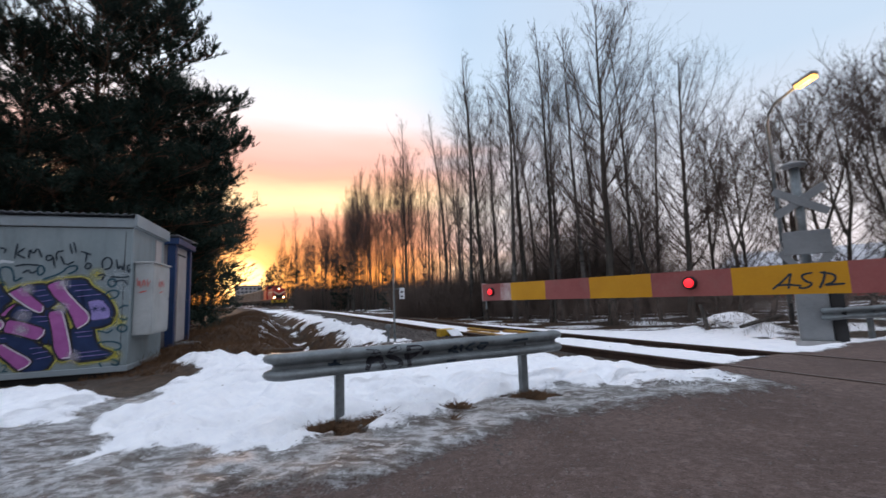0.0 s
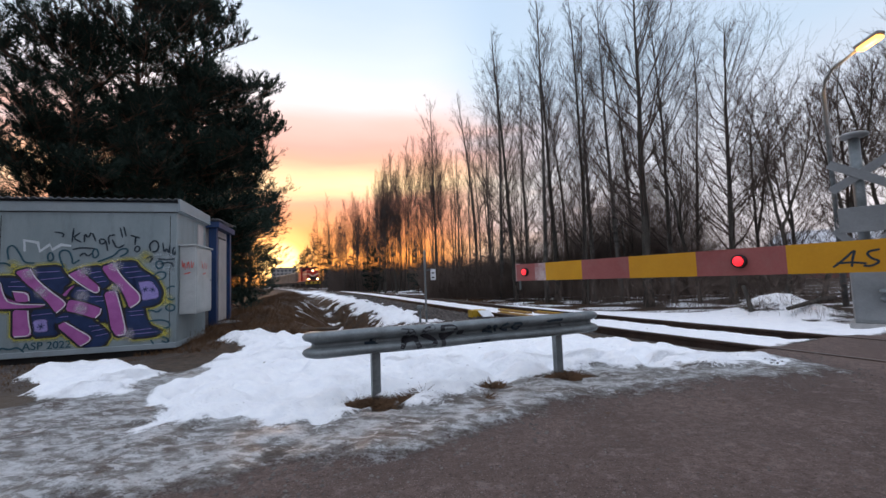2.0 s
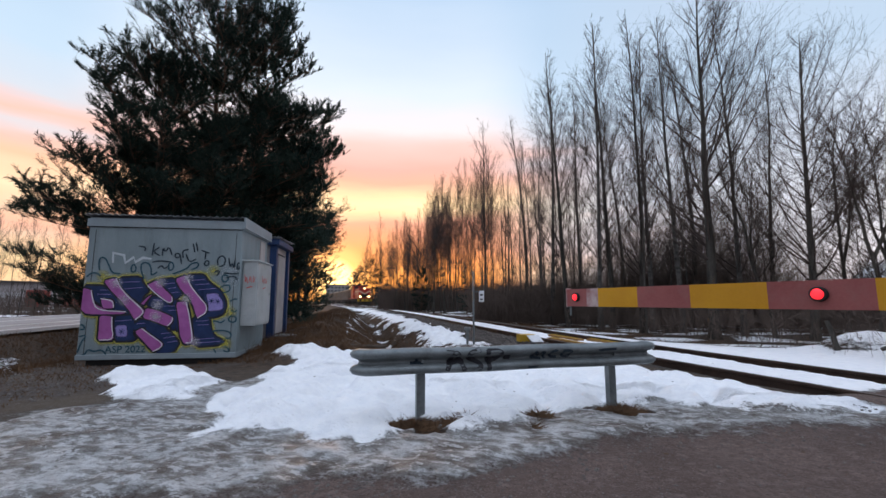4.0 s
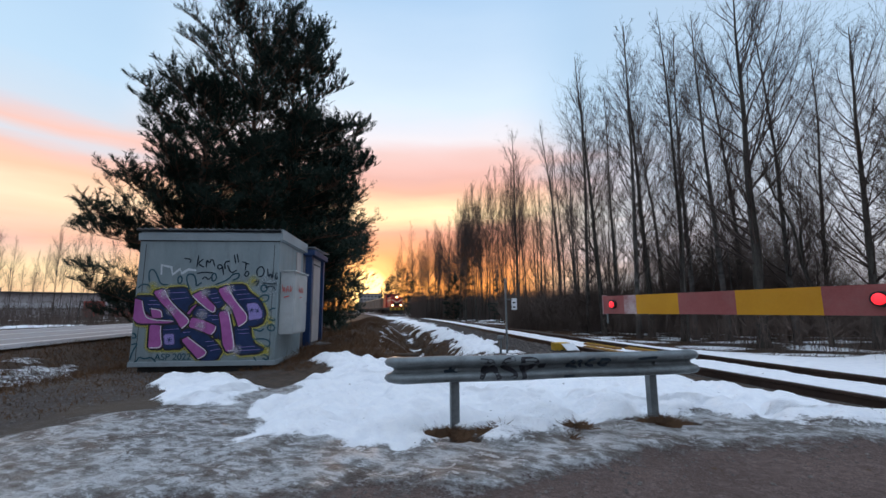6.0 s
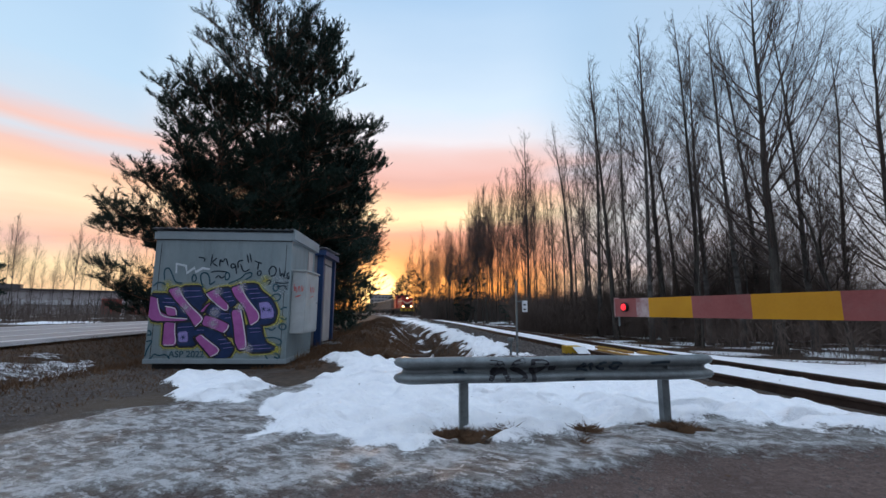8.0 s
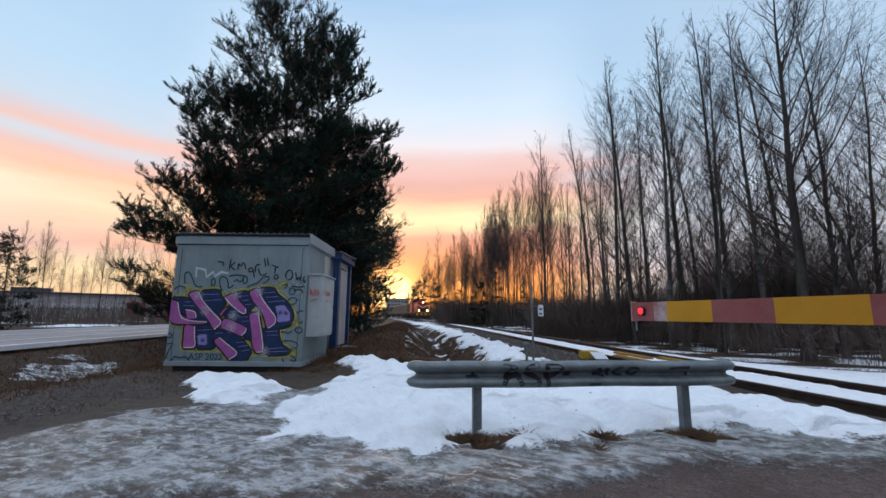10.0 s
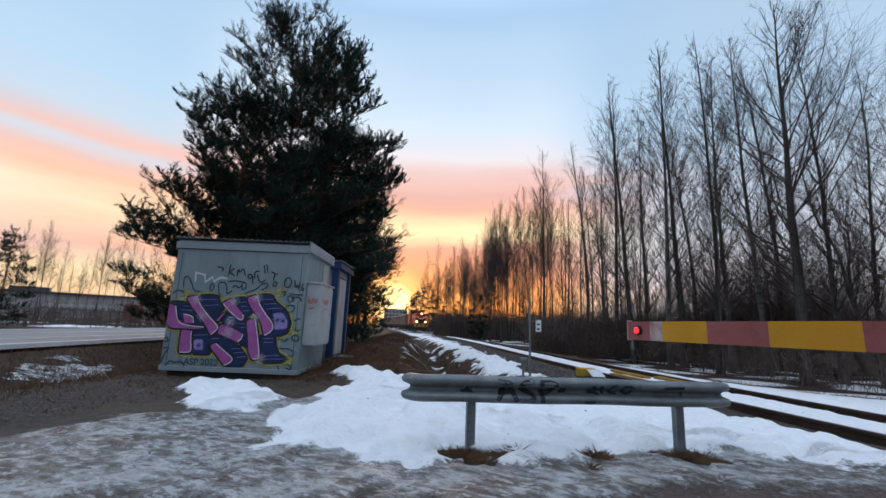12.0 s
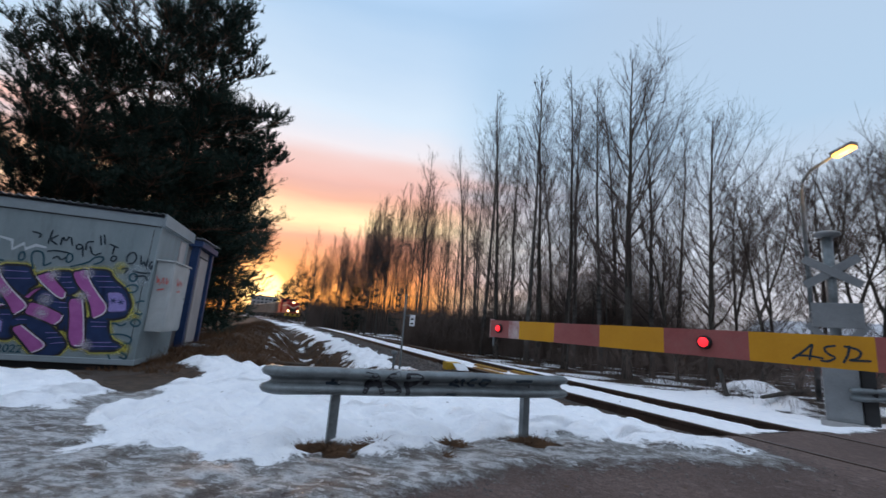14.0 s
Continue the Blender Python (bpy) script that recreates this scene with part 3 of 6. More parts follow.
def build_boom():
    m = Matrix.Translation(BOOM_TIP) @ Matrix.Rotation(math.atan2(BOOM_WAY.y, BOOM_WAY.x), 4, "Z")
    b = thing("barrier_boom", m, "closed yellow and red striped level crossing boom with red lamps", "barrier")
    cuts = (0.0, 0.26, 0.40, 0.82, 1.27, 1.77, 2.27, 2.80, 3.34, 3.9)
    mats = (BOOM_RED, BOOM_WHITE, BOOM_YELLOW, BOOM_RED, BOOM_YELLOW, BOOM_RED, BOOM_YELLOW, BOOM_RED, BOOM_YELLOW)
    for (a, c), mat in zip(zip(cuts, cuts[1:]), mats):
        part("stripe", block(c - a, 0.05, 0.168, (a + c) / 2, 0, 0.0, 0.0), mat, b)
    part("end_cap", block(0.012, 0.058, 0.185, -0.006, 0, -0.006, 0.003), BOOM_WHITE, b, "white end plate")
    part("end_hanger", block(0.018, 0.01, 0.09, 0.02, 0, -0.09), ZINC, b)
    for x in (0.13, 2.03):
        cap = rod([(x, -0.024, 0.088), (x, -0.05, 0.088)], [0.044, 0.041], 16)
        holder = part("lamp_housing", cap, DARK, b)
        lens = bmesh.new()
        bmesh.ops.create_uvsphere(lens, u_segments=14, v_segments=8, radius=0.031, matrix=Matrix.Translation((x, -0.05, 0.088)) @ Matrix.Diagonal((1, 0.45, 1, 1)))
        part("red_lens", lens, RED_LENS, holder, "lit red lens", smooth=True)
    part("stand", block(0.32, 0.30, 1.2, 3.8, 0.2, -1.02, 0.02), CABINET, b)
    return b


build_boom()

# ---- huts ----
HUT_M = pose(-7.6, 5.95, 0, 0, 0, math.degrees(math.atan2(0.87, 2.42)))   # x along the front, y to the back
HUT_W, HUT_D = 2.57, 1.75


def build_hut():
    h = thing("equipment_hut", HUT_M, "grey-green sheet metal equipment hut covered in graffiti", "hut")
    part("plinth", block(HUT_W - 0.2, HUT_D - 0.2, 0.16, HUT_W / 2, HUT_D / 2, -0.05), DARK, h)
    bm = block(HUT_W, HUT_D, 2.36, HUT_W / 2, HUT_D / 2, 0.09, 0.012)
    part("wall", bm, HUT_PAINT, h)
    part("base_rail", block(HUT_W + 0.03, HUT_D + 0.03, 0.09, HUT_W / 2, HUT_D / 2, 0.07, 0.008), HUT_TRIM, h)
    part("fascia", block(HUT_W + 0.06, HUT_D + 0.06, 0.14, HUT_W / 2, HUT_D / 2, 2.40, 0.008), HUT_TRIM, h)
    wave = []
    n = 24
    for k in range(n * 2 + 1):
        wave.append((-0.06 + (HUT_W + 0.12) * k / (n * 2), 0.034 if k % 2 else 0.0))
    prof = wave + [(u, v - 0.006) for u, v in wave[::-1]]
    st = [(Vector((0, y, 2.60 - 0.10 * (y + 0.07) / HUT_D)), Vector((1, 0, 0)), Vector((0, 0, 1))) for y in (-0.07, HUT_D + 0.08)]
    part("roof", sweep(prof, st), ROOF_METAL, h, "corrugated roof sheet")
    for x in (0.11, HUT_W - 0.10):
        part("panel_seam", block(0.010, 0.004, 2.16, x, -0.0005, 0.17), DARK, h)
    part("fascia_gap", block(HUT_W + 0.01, 0.006, 0.014, HUT_W / 2, -0.002, 2.386), DARK, h)
    part("roof_bed", block(HUT_W, HUT_D, 0.05, HUT_W / 2, HUT_D / 2, 2.515), HUT_TRIM, h)
    return h


build_hut()


def build_blue_hut():
    # front right corner near (-6.1, 9.1)
    m = pose(-8.40, 8.30, 0, 0, 0, math.degrees(math.atan2(0.87, 2.42)))
    w, d = 2.5, 1.35
    h = thing("blue_hut", m, "pale boarded hut with blue corner boards and door", "hut")
    part("plinth", block(w - 0.2, d - 0.2, 0.35, w / 2, d / 2, -0.1), CONCRETE, h)
    part("wall", block(w, d, 2.22, w / 2, d / 2, 0.22, 0.01), PALE_WALL, h)
    for x, y in ((0, 0), (w, 0), (0, d), (w, d)):
        part("corner_board", block(0.16, 0.16, 2.24, x, y, 0.21, 0.008), BLUE, h)
    part("eaves", block(w + 0.3, d + 0.3, 0.14, w / 2, d / 2, 2.44, 0.01), BLUE, h)
    wave = [(-0.2 + (w + 0.38) * k / 60, 0.03 if k % 2 else 0.0) for k in range(61)]
    prof = wave + [(u, v - 0.006) for u, v in wave[::-1]]
    part("roof", sweep(prof, [(Vector((0, y, 2.62 + 0.03 * y)), Vector((1, 0, 0)), Vector((0, 0, 1))) for y in (-0.22, d + 0.2)]), ROOF_METAL, h, "corrugated roof sheet")
    door = part("door", block(0.05, 0.72, 1.95, w + 0.02, 0.68, 0.28, 0.006), PALE_WALL, h, "pale door in a dark frame")
    part("door_frame", block(0.03, 0.84, 2.03, w + 0.005, 0.68, 0.25), DARK, h)
    part("handle", rod([(w + 0.04, 0.96, 1.2), (w + 0.09, 0.96, 1.2), (w + 0.09, 0.86, 1.2)], 0.01, 6), ZINC, door)
    part("step", block(0.5, 1.0, 0.06, w + 0.3, 0.68, 0.18, 0.008), ZINC, h)
    return h


build_blue_hut()

# ---- trees ----


class Tubes:
    """Collects tapered tubes into one mesh."""

    def __init__(self):
        self.v, self.f = [], []

    def add(self, pts, radii, sides):
        base = len(self.v)
        for k, p in enumerate(pts):
            way = (pts[min(k + 1, len(pts) - 1)] - pts[max(k - 1, 0)])
            a = way.orthogonal().normalized()
            b = way.cross(a).normalized()
            for i in range(sides):
                w = 6.2832 * i / sides
                self.v.append(p + radii[k] * (math.cos(w) * a + math.sin(w) * b))
        for k in range(len(pts) - 1):
            for i in range(sides):
                j = (i + 1) % sides
                self.f.append((base + k * sides + i, base + k * sides + j, base + (k + 1) * sides + j, base + (k + 1) * sides + i))

    def spike(self, p, way, length, width):
        """A thin blade."""
        base = len(self.v)
        a = way.orthogonal().normalized() * width
        self.v += [p - a, p + a, p + way * length]
        self.f.append((base, base + 1, base + 2))

    def mesh(self, name, material, smooth=False):
        me = bpy.data.meshes.new(name)
        me.from_pydata([tuple(v) for v in self.v], [], self.f)
        me.materials.append(material)
        if smooth:
            me.polygons.foreach_set("use_smooth", [True] * len(me.polygons))
        return me


def bent(rnd, start, way, length, steps, curl, lift):
    """A crooked line that starts along way and bends upwards by lift."""
    pts, p, d = [start.copy()], start.copy(), way.normalized()
    for _ in range(steps):
        d = (d + Vector((rnd.gauss(0, curl), rnd.gauss(0, curl), rnd.gauss(0, curl) + lift))).normalized()
        p = p + d * (length / steps)
        pts.append(p.copy())
    return pts


def bare_tree(name, seed, height, girth, bark, boughs=34, first=0.3, spread=0.2, steep=0.9, subs=7, twigs=5, crook=0.035, fork=False, fat=0.85):
    """A leafless tree: trunk, limbs that rise steeply, and fine twigs."""
    rnd = random.Random(seed)
    trunk, limbs, fine = Tubes(), Tubes(), Tubes()
    stems = [bent(rnd, Vector((0, 0, -0.3)), Vector((rnd.gauss(0, 0.03), rnd.gauss(0, 0.03), 1)), height + 0.3, 14, crook, 0.05)]
    if fork:
        at = stems[0][5]
        stems.append(bent(rnd, at, Vector((rnd.uniform(-0.5, 0.5), rnd.uniform(-0.5, 0.5), 1)), height * 0.55, 9, crook, 0.08))
    for si, stem in enumerate(stems):
        n = len(stem) - 1
        r0 = girth if si == 0 else girth * 0.6
        trunk.add(stem, [r0 * (1.25 if k == 0 and si == 0 else 1) * (1 - 0.95 * (k / n) ** 0.8) + 0.006 for k in range(n + 1)], 7)
        count = boughs if si == 0 else boughs // 2
        for b in range(count):
            f = first + (0.98 - first) * ((b + rnd.random()) / count) ** 1.12 if si == 0 else 0.15 + 0.83 * (b + rnd.random()) / count
            k = min(int(f * n), n - 1)
            p = stem[k].lerp(stem[k + 1], f * n - k)
            a = rnd.uniform(0, 6.283)
            reach = height * spread * (1.15 - 0.75 * abs(f - 0.45) / 0.55) * rnd.uniform(0.55, 1.15) * (1.0 if f < 0.8 else 0.7)
            way = Vector((math.cos(a), math.sin(a), steep * rnd.uniform(0.7, 1.3) * (0.75 + 0.9 * f)))
            pts = bent(rnd, p, way, reach, 5, 0.09, 0.15)
            rad = max(0.007, girth * 0.21 * (1 - f * 0.75))
            limbs.add(pts, [rad * (1 - 0.82 * i / 5) + 0.003 for i in range(6)], 4)
            some = max(2, round(subs * min(1.25, reach / (height * spread * 0.8))))
            for c in range(some):
                g = 0.2 + 0.8 * (c + rnd.random()) / some
                j = min(int(g * 5), 4)
                q = pts[j].lerp(pts[j + 1], g * 5 - j)
                main = (pts[j + 1] - pts[j]).normalized()
                way2 = main + Vector((rnd.gauss(0, 0.6), rnd.gauss(0, 0.6), rnd.gauss(0.15, 0.4)))
                l2 = reach * rnd.uniform(0.22, 0.5)
                sub = bent(rnd, q, way2, l2, 3, 0.14, 0.08)
                fine.add(sub, [0.0075 * fat, 0.006 * fat, 0.0045 * fat, 0.003 * fat], 3)
                for t in range(twigs):
                    h = rnd.random()
                    j = min(int(h * 3), 2)
                    q2 = sub[j].lerp(sub[j + 1], h * 3 - j)
                    way3 = (sub[j + 1] - sub[j]).normalized() + Vector((rnd.gauss(0, 0.6), rnd.gauss(0, 0.6), rnd.gauss(0.1, 0.5)))
                    tw = bent(rnd, q2, way3, l2 * rnd.uniform(0.4, 0.9), 2, 0.15, 0.08)
                    fine.add(tw, [0.0048 * fat, 0.0038 * fat, 0.0028 * fat], 3)
    fine.f += [tuple(i + len(fine.v) for i in f) for f in limbs.f]
    fine.v += limbs.v
    return (trunk.mesh("trunk", bark, True), fine.mesh("crown", TWIG))


def plant(kind, meshes, x, y, z, turn, size, label, group, lean=0.0):
    t = thing(kind, pose(x, y, z, lean, 0, turn) @ Matrix.Scale(size, 4), label, "tree", group)
    for me in meshes:
        o = part(me.name.split(".")[0], me, None, t)
        if o.name.startswith("crown"):
            tagged(o, kind="stuff")
    return t


def ground_z(x, y):
    return float(ground_data(np.array([float(x)]), np.array([float(y)]))[0][0])


def polar(az, d):
    return d * math.sin(radians(az)), d * math.cos(radians(az))


ASPEN = [bare_tree("aspen", 11 + k, 16.0, 0.145, BARK_GREY if k % 2 else BARK_PALE, 58, 0.18, 0.165, 1.05, 7, 7, 0.022, False, 0.72) for k in range(4)]
BROAD = [bare_tree("alder", 31 + k, 15.0, 0.21, BARK_GREY, 60, 0.20, 0.28, 0.75, 9, 8, 0.022, False, 0.72) for k in range(2)]
LOW = [bare_tree("willow", 51 + k, 8.0, 0.085, BARK_GREY, 32, 0.10, 0.28, 0.7, 9, 6, 0.085, True, 0.8) for k in range(3)]
SLIM = [bare_tree("sapling", 71 + k, 10.0, 0.055, BARK_GREY if k else BARK_PALE, 26, 0.18, 0.14, 1.3, 4, 4, 0.02) for k in range(4)]
FARSLIM = [bare_tree("birch", 81 + k, 10.0, 0.034, BARK_GREY, 36, 0.40, 0.18, 1.25, 6, 3, 0.022, False, 0.52) for k in range(4)]

# azimuth, distance, height of the tall trees across the line
TALL = [(3.4, 26, 16.6, 0), (5.3, 24, 16.8, 1), (6.9, 27, 15.4, 2), (9.2, 22, 16.2, 0), (10.6, 24, 18.0, 3), (13.9, 21, 15.0, 1), (15.2, 23, 15.5, 2),
        (18.4, 21, 15.0, 0), (19.6, 26, 16.0, 1), (24.2, 21, 14.0, 2), (27.0, 27, 14.5, 3), (-5.4, 50, 23.5, 3), (0.1, 44, 21.5, 1), (2.0, 34, 15.5, 2), (-2.4, 40, 14.0, 0), (12.2, 30, 16, 1)]
for az, d, h, v in TALL:
    x, y = polar(az, d)
    plant("aspen", ASPEN[v], x, y, ground_z(x, y) - 0.1, az * 57 + v * 70, h / 16.0, "tall slender leafless aspen at the edge of the wood", "trees across the line")
for az, d, h, v in ((21.4, 19.0, 15.0, 0), (30.0, 19.5, 11.0, 1)):
    x, y = polar(az, d)
    plant("alder", BROAD[v], x, y, ground_z(x, y) - 0.1, az * 31, h / 15.0, "broad leafless alder with spreading limbs", "trees across the line")
for az, d, h, v in ((26.8, 20, 8.2, 0), (32.4, 21, 8.6, 1), (34.4, 19, 8.4, 2), (37.4, 20, 8.8, 0), (39.6, 22, 9.2, 1), (41.8, 21, 9.2, 2), (45.0, 23, 9.6, 0), (48.6, 25, 11.5, 1), (52.5, 25, 12.0, 2), (36.0, 27, 10, 1), (43, 28, 11, 0), (47, 30, 13, 2)):
    x, y = polar(az, d)
    plant("willow", LOW[v], x, y, ground_z(x, y) - 0.1, az * 47, h / 8.0, "crooked leafless willow in the thicket", "trees across the line")
rnd = random.Random(5)
for k in range(165):
    s = 13 + 115 * rnd.random() ** 0.9
    q = 4.8 + rnd.random() * (8 if s > 40 else 16) + 0.03 * s
    p = track(s, q)
    if s > 36 and k % 5 < 4:
        continue
    tall = rnd.uniform(6.0, 10.5) if s < 32 else rnd.uniform(12.5, 18.5)
    plant("birch", (SLIM if s < 38 else FARSLIM)[rnd.randrange(4)], p.x, p.y, ground_z(p.x, p.y) - 0.1, rnd.uniform(0, 360), tall / 10, "slim leafless birch standing in a thicket", "birches along the line")


for k in range(14):
    s = 44 + 66 * rnd.random()
    p = track(s, 5.0 + 6.0 * rnd.random())
    plant("birch", FARSLIM[rnd.randrange(4)], p.x, p.y, ground_z(p.x, p.y) - 0.1, rnd.uniform(0, 360), rnd.uniform(1.45, 1.85), "tall leafless birch in the wall of trees along the line", "birches along the line")


# the rounded front of the birch wood, rising from the far end of the line
for k in range(38):
    rr = random.Random(1300 + k)
    az = rr.uniform(-18.6, -3.5)
    d = rr.uniform(50, 62)
    crest = float(np.interp(az, (-20, -18.8, -15, -11.7, -8, -4), (6.4, 8.7, 12.6, 15.8, 17.8, 19.0)))
    x, y = polar(az, d)
    plant("birch", FARSLIM[k % 4], x, y, ground_z(x, y) - 0.1, rr.uniform(0, 360), (1.0 + d * math.tan(radians(crest)) * rr.uniform(0.88, 1.16)) / 10, "tall leafless birch before the sunset", "birches along the line")


def thicket(name, seed, count, where, low, high, material, label):
    """A band of dense brushwood nobody could count."""
    rnd = random.Random(seed)
    t = Tubes()
    for _ in range(count):
        x, y, *tall = where(rnd)
        h = rnd.uniform(low, high) * rnd.uniform(0.6, 1.0) * (tall[0] if tall else 1.0)
        z = -0.2
        way = Vector((rnd.gauss(0, 0.22), rnd.gauss(0, 0.22), 1)).normalized()
        p = Vector((x, y, z))
        t.spike(p, way, h, 0.010 + 0.004 * h)
        for _ in range(7):
            f = rnd.uniform(0.2, 0.9)
            t.spike(p + way * h * f, (way + Vector((rnd.gauss(0, 0.6), rnd.gauss(0, 0.6), rnd.gauss(0, 0.3)))).normalized(), h * rnd.uniform(0.2, 0.45), 0.005 + 0.0015 * h)
    return tagged(new(name, t.mesh(name, material)), label, "brushwood", kind="stuff")


def edge_band(rnd):
    s = -6 + 130 * rnd.random() ** 1.6
    p = track(s, (7.6 if s > 26 else 11.5) + 14 * rnd.random() ** 1.2 + 0.05 * s)
    return p.x, p.y


def right_band(rnd):
    az = min(max(rnd.gauss(17, 13), -7), 50)
    d = rnd.uniform(25, 35) if az > 2 else rnd.uniform(27, 44)
    return *polar(az, d), (0.35 + 0.9 * rnd.random() ** 1.6) * (0.75 if az < 2 else 0.8 + 0.65 * math.exp(-((az - 21) / 9) ** 2))


def far_band(rnd):
    s = rnd.uniform(45, 260)
    p = track(s, 7 + 30 * rnd.random())
    return p.x, p.y


thicket("brushwood", 3, 6500, edge_band, 0.8, 3.0, BRUSH, "dense brown leafless brushwood at the edge of the wood")
thicket("tall_brushwood", 4, 6000, right_band, 2.6, 7.2, BRUSH, "tall dark tangle of leafless brushwood under the trees")


def dense_band(rnd):
    az = rnd.uniform(-7, 36)
    return *polar(az, rnd.uniform(25, 33)), (0.55 + 0.45 * math.exp(-((az - 20) / 7) ** 2)) * (0.55 + 0.75 * rnd.random() ** 2)


def floor_band(rnd):
    p = track(-3 + 34 * rnd.random(), 5.2 + 9 * rnd.random())
    return p.x, p.y


thicket("dark_brushwood", 14, 7500, dense_band, 2.8, 5.4, BRUSH, "dark impenetrable brushwood under the tall trees")
thicket("low_brushwood", 15, 4200, floor_band, 0.5, 2.4, BRUSH, "low leafless shoots on the floor of the wood")
thicket("far_brushwood", 6, 3000, far_band, 1.6, 4.2, BRUSH, "dark far band of brushwood along the line")

# ---- conifers ----


def pine(seed, height, reach, first=0.18, shoots=5, limbs_n=70, droop=0.0, top=0.7, needles=11, broad=0.0145):
    """A pine: trunk, limbs in rising tiers and brush-like shoots of needles."""
    rnd = random.Random(seed)
    wood, green = Tubes(), Tubes()
    stem = bent(rnd, Vector((0, 0, -0.3)), Vector((0, 0, 1)), height + 0.2, 14, 0.02, 0.06)
    wood.add(stem, [0.17 * height / 14 * (1 - 0.92 * k / 14) + 0.01 for k in range(15)], 8)
    side = [(rnd.uniform(0, 6.283), rnd.uniform(0.75, 1.2)) for _ in range(5)]
    for b in range(limbs_n):
        f = first + (1.0 - first) * (b + rnd.random()) / limbs_n
        k = min(int(f * 14), 13)
        p = stem[k].lerp(stem[k + 1], f * 14 - k)
        a = rnd.uniform(0, 6.283)
        env = (1 - ((f - 0.32) / 0.70) ** 2 * (1 - top * 0.35)) if f > 0.32 else 0.42 + 0.58 * f / 0.32
        env *= 1.0 + 0.28 * sum(math.cos(a - w) * (g - 1) * 4 for w, g in side) / 5
        l = max(0.5, reach * min(max(env, 0.15) * rnd.uniform(0.6, 1.12), 0.96))
        rise = -0.12 - droop + 0.9 * f ** 2.5
        pts = bent(rnd, p, Vector((math.cos(a), math.sin(a), rise)), l, 6, 0.09, 0.07)
        wood.add(pts, [0.035 * (1 - f * 0.6) * (1 - 0.85 * i / 6) + 0.006 for i in range(7)], 4)
        for c in range(int(5 + l * 9.0)):
            g = 0.16 + 0.84 * math.sqrt(rnd.random())
            j = min(int(g * 6), 5)
            q = pts[j].lerp(pts[j + 1], g * 6 - j)
            main = (pts[j + 1] - pts[j]).normalized()
            w2 = main * 0.6 + Vector((rnd.gauss(0, 0.7), rnd.gauss(0, 0.7), rnd.gauss(0.16, 0.16)))
            sub = bent(rnd, q, w2, rnd.uniform(0.3, 0.8), 2, 0.15, 0.2)
            if needles > 8:
                wood.add(sub, [0.008, 0.006, 0.004], 3)
            for t in range(shoots):
                # bottle-brush shoots that turn up at their tips
                base = sub[1].lerp(sub[2], rnd.random()) if t else sub[2]
                axis = (sub[2] - sub[1]).normalized() * 0.75 + Vector((rnd.gauss(0, 0.35), rnd.gauss(0, 0.35), rnd.uniform(0.15, 0.75) - droop))
                axis.normalize()
                lon = rnd.uniform(0.16, 0.36)
                for n in range(needles):
                    out = Vector((rnd.gauss(0, 1), rnd.gauss(0, 1), rnd.gauss(0, 1))).normalized()
                    green.spike(base + axis * lon * (n / needles), (axis * 0.7 + out * 0.65).normalized(), rnd.uniform(0.075, 0.125) * (broad / 0.009) ** 0.4, broad)
    return wood.mesh("trunk", PINE_BARK, True), green.mesh("crown", NEEDLES)


PINES = [pine(101, 13.9, 3.9, 0.14, 5, 112, 0.0, 1.1), pine(102, 12.9, 3.6, 0.10, 5, 104, 0.0, 1.0), pine(103, 9.0, 3.9, 0.14, 5, 76, 0.0, 0.9), pine(104, 6.6, 3.7, 0.16, 5, 52, 0.0, 0.6)]
DARK_FIR = pine(110, 10.0, 2.5, 0.04, 3, 70, 0.25, 0.3, 8, 0.015)
FAR_FIR = pine(111, 10.0, 2.3, 0.04, 2, 60, 0.25, 0.3, 7, 0.03)
for (az, d, size, turn), me in zip(((-41.4, 17.2, 0.96, 110), (-36.7, 18.0, 0.99, 140), (-46.4, 16.6, 0.96, 250), (-47.4, 15.8, 0.80, 80)), PINES):
    x, y = polar(az, d)
    plant("pine", me, x, y, -0.1, turn, size, "tall dark green pine with rough rust-brown trunk behind the huts", "pines behind the huts")
for az, d, size, turn in ((-33.4, 19.5, 1.05, 0), (-32.0, 24.0, 1.2, 77), (-30.3, 31.0, 1.2, 160), (-29.4, 40.0, 1.3, 220), (-35.6, 22, 1.15, 300), (-42.5, 21.5, 1.0, 90), (-33.8, 28, 1.35, 40), (-38.5, 22.5, 1.05, 200)):
    x, y = polar(az, d)
    plant("fir", DARK_FIR, x, y, -0.1, turn, size, "dense dark fir with branches down to the ground", "firs beside the line")
# firs standing among the far birches
for az, d, size in ((-19.5, 70, 0.6), (-17.0, 62, 0.5), (-14.2, 55, 0.55), (-8.0, 46, 0.5), (-20.8, 110, 1.2), (-22.6, 150, 1.3), (-23.4, 190, 1.4), (-12, 66, 0.8)):
    x, y = polar(az, d)
    plant("fir", FAR_FIR, x, y, -0.2, az * 40, size, "dark fir among the far leafless birches", "far firs")


def wood_band(rnd):
    return polar(rnd.uniform(-20, 9), rnd.uniform(55, 85))


def far_wood_left(rnd):
    az = rnd.uniform(-24.2, -10)
    return polar(az, rnd.uniform(110, 260))


thicket("far_wood", 8, 7000, wood_band, 3.0, 5.2, BRUSH, "far dark undergrowth below the birches")
thicket("far_ridge", 9, 3500, far_wood_left, 3.0, 7.5, BRUSH, "far dark wooded ridge against the sunset")
for k in range(40):
    rr = random.Random(900 + k)
    x, y = polar(rr.uniform(-22.6, -8), rr.uniform(95, 150))
    plant("birch", FARSLIM[k % 4], x, y, -0.2, rr.uniform(0, 360), rr.uniform(1.5, 2.3), "far leafless birch against the sunset", "far birches")

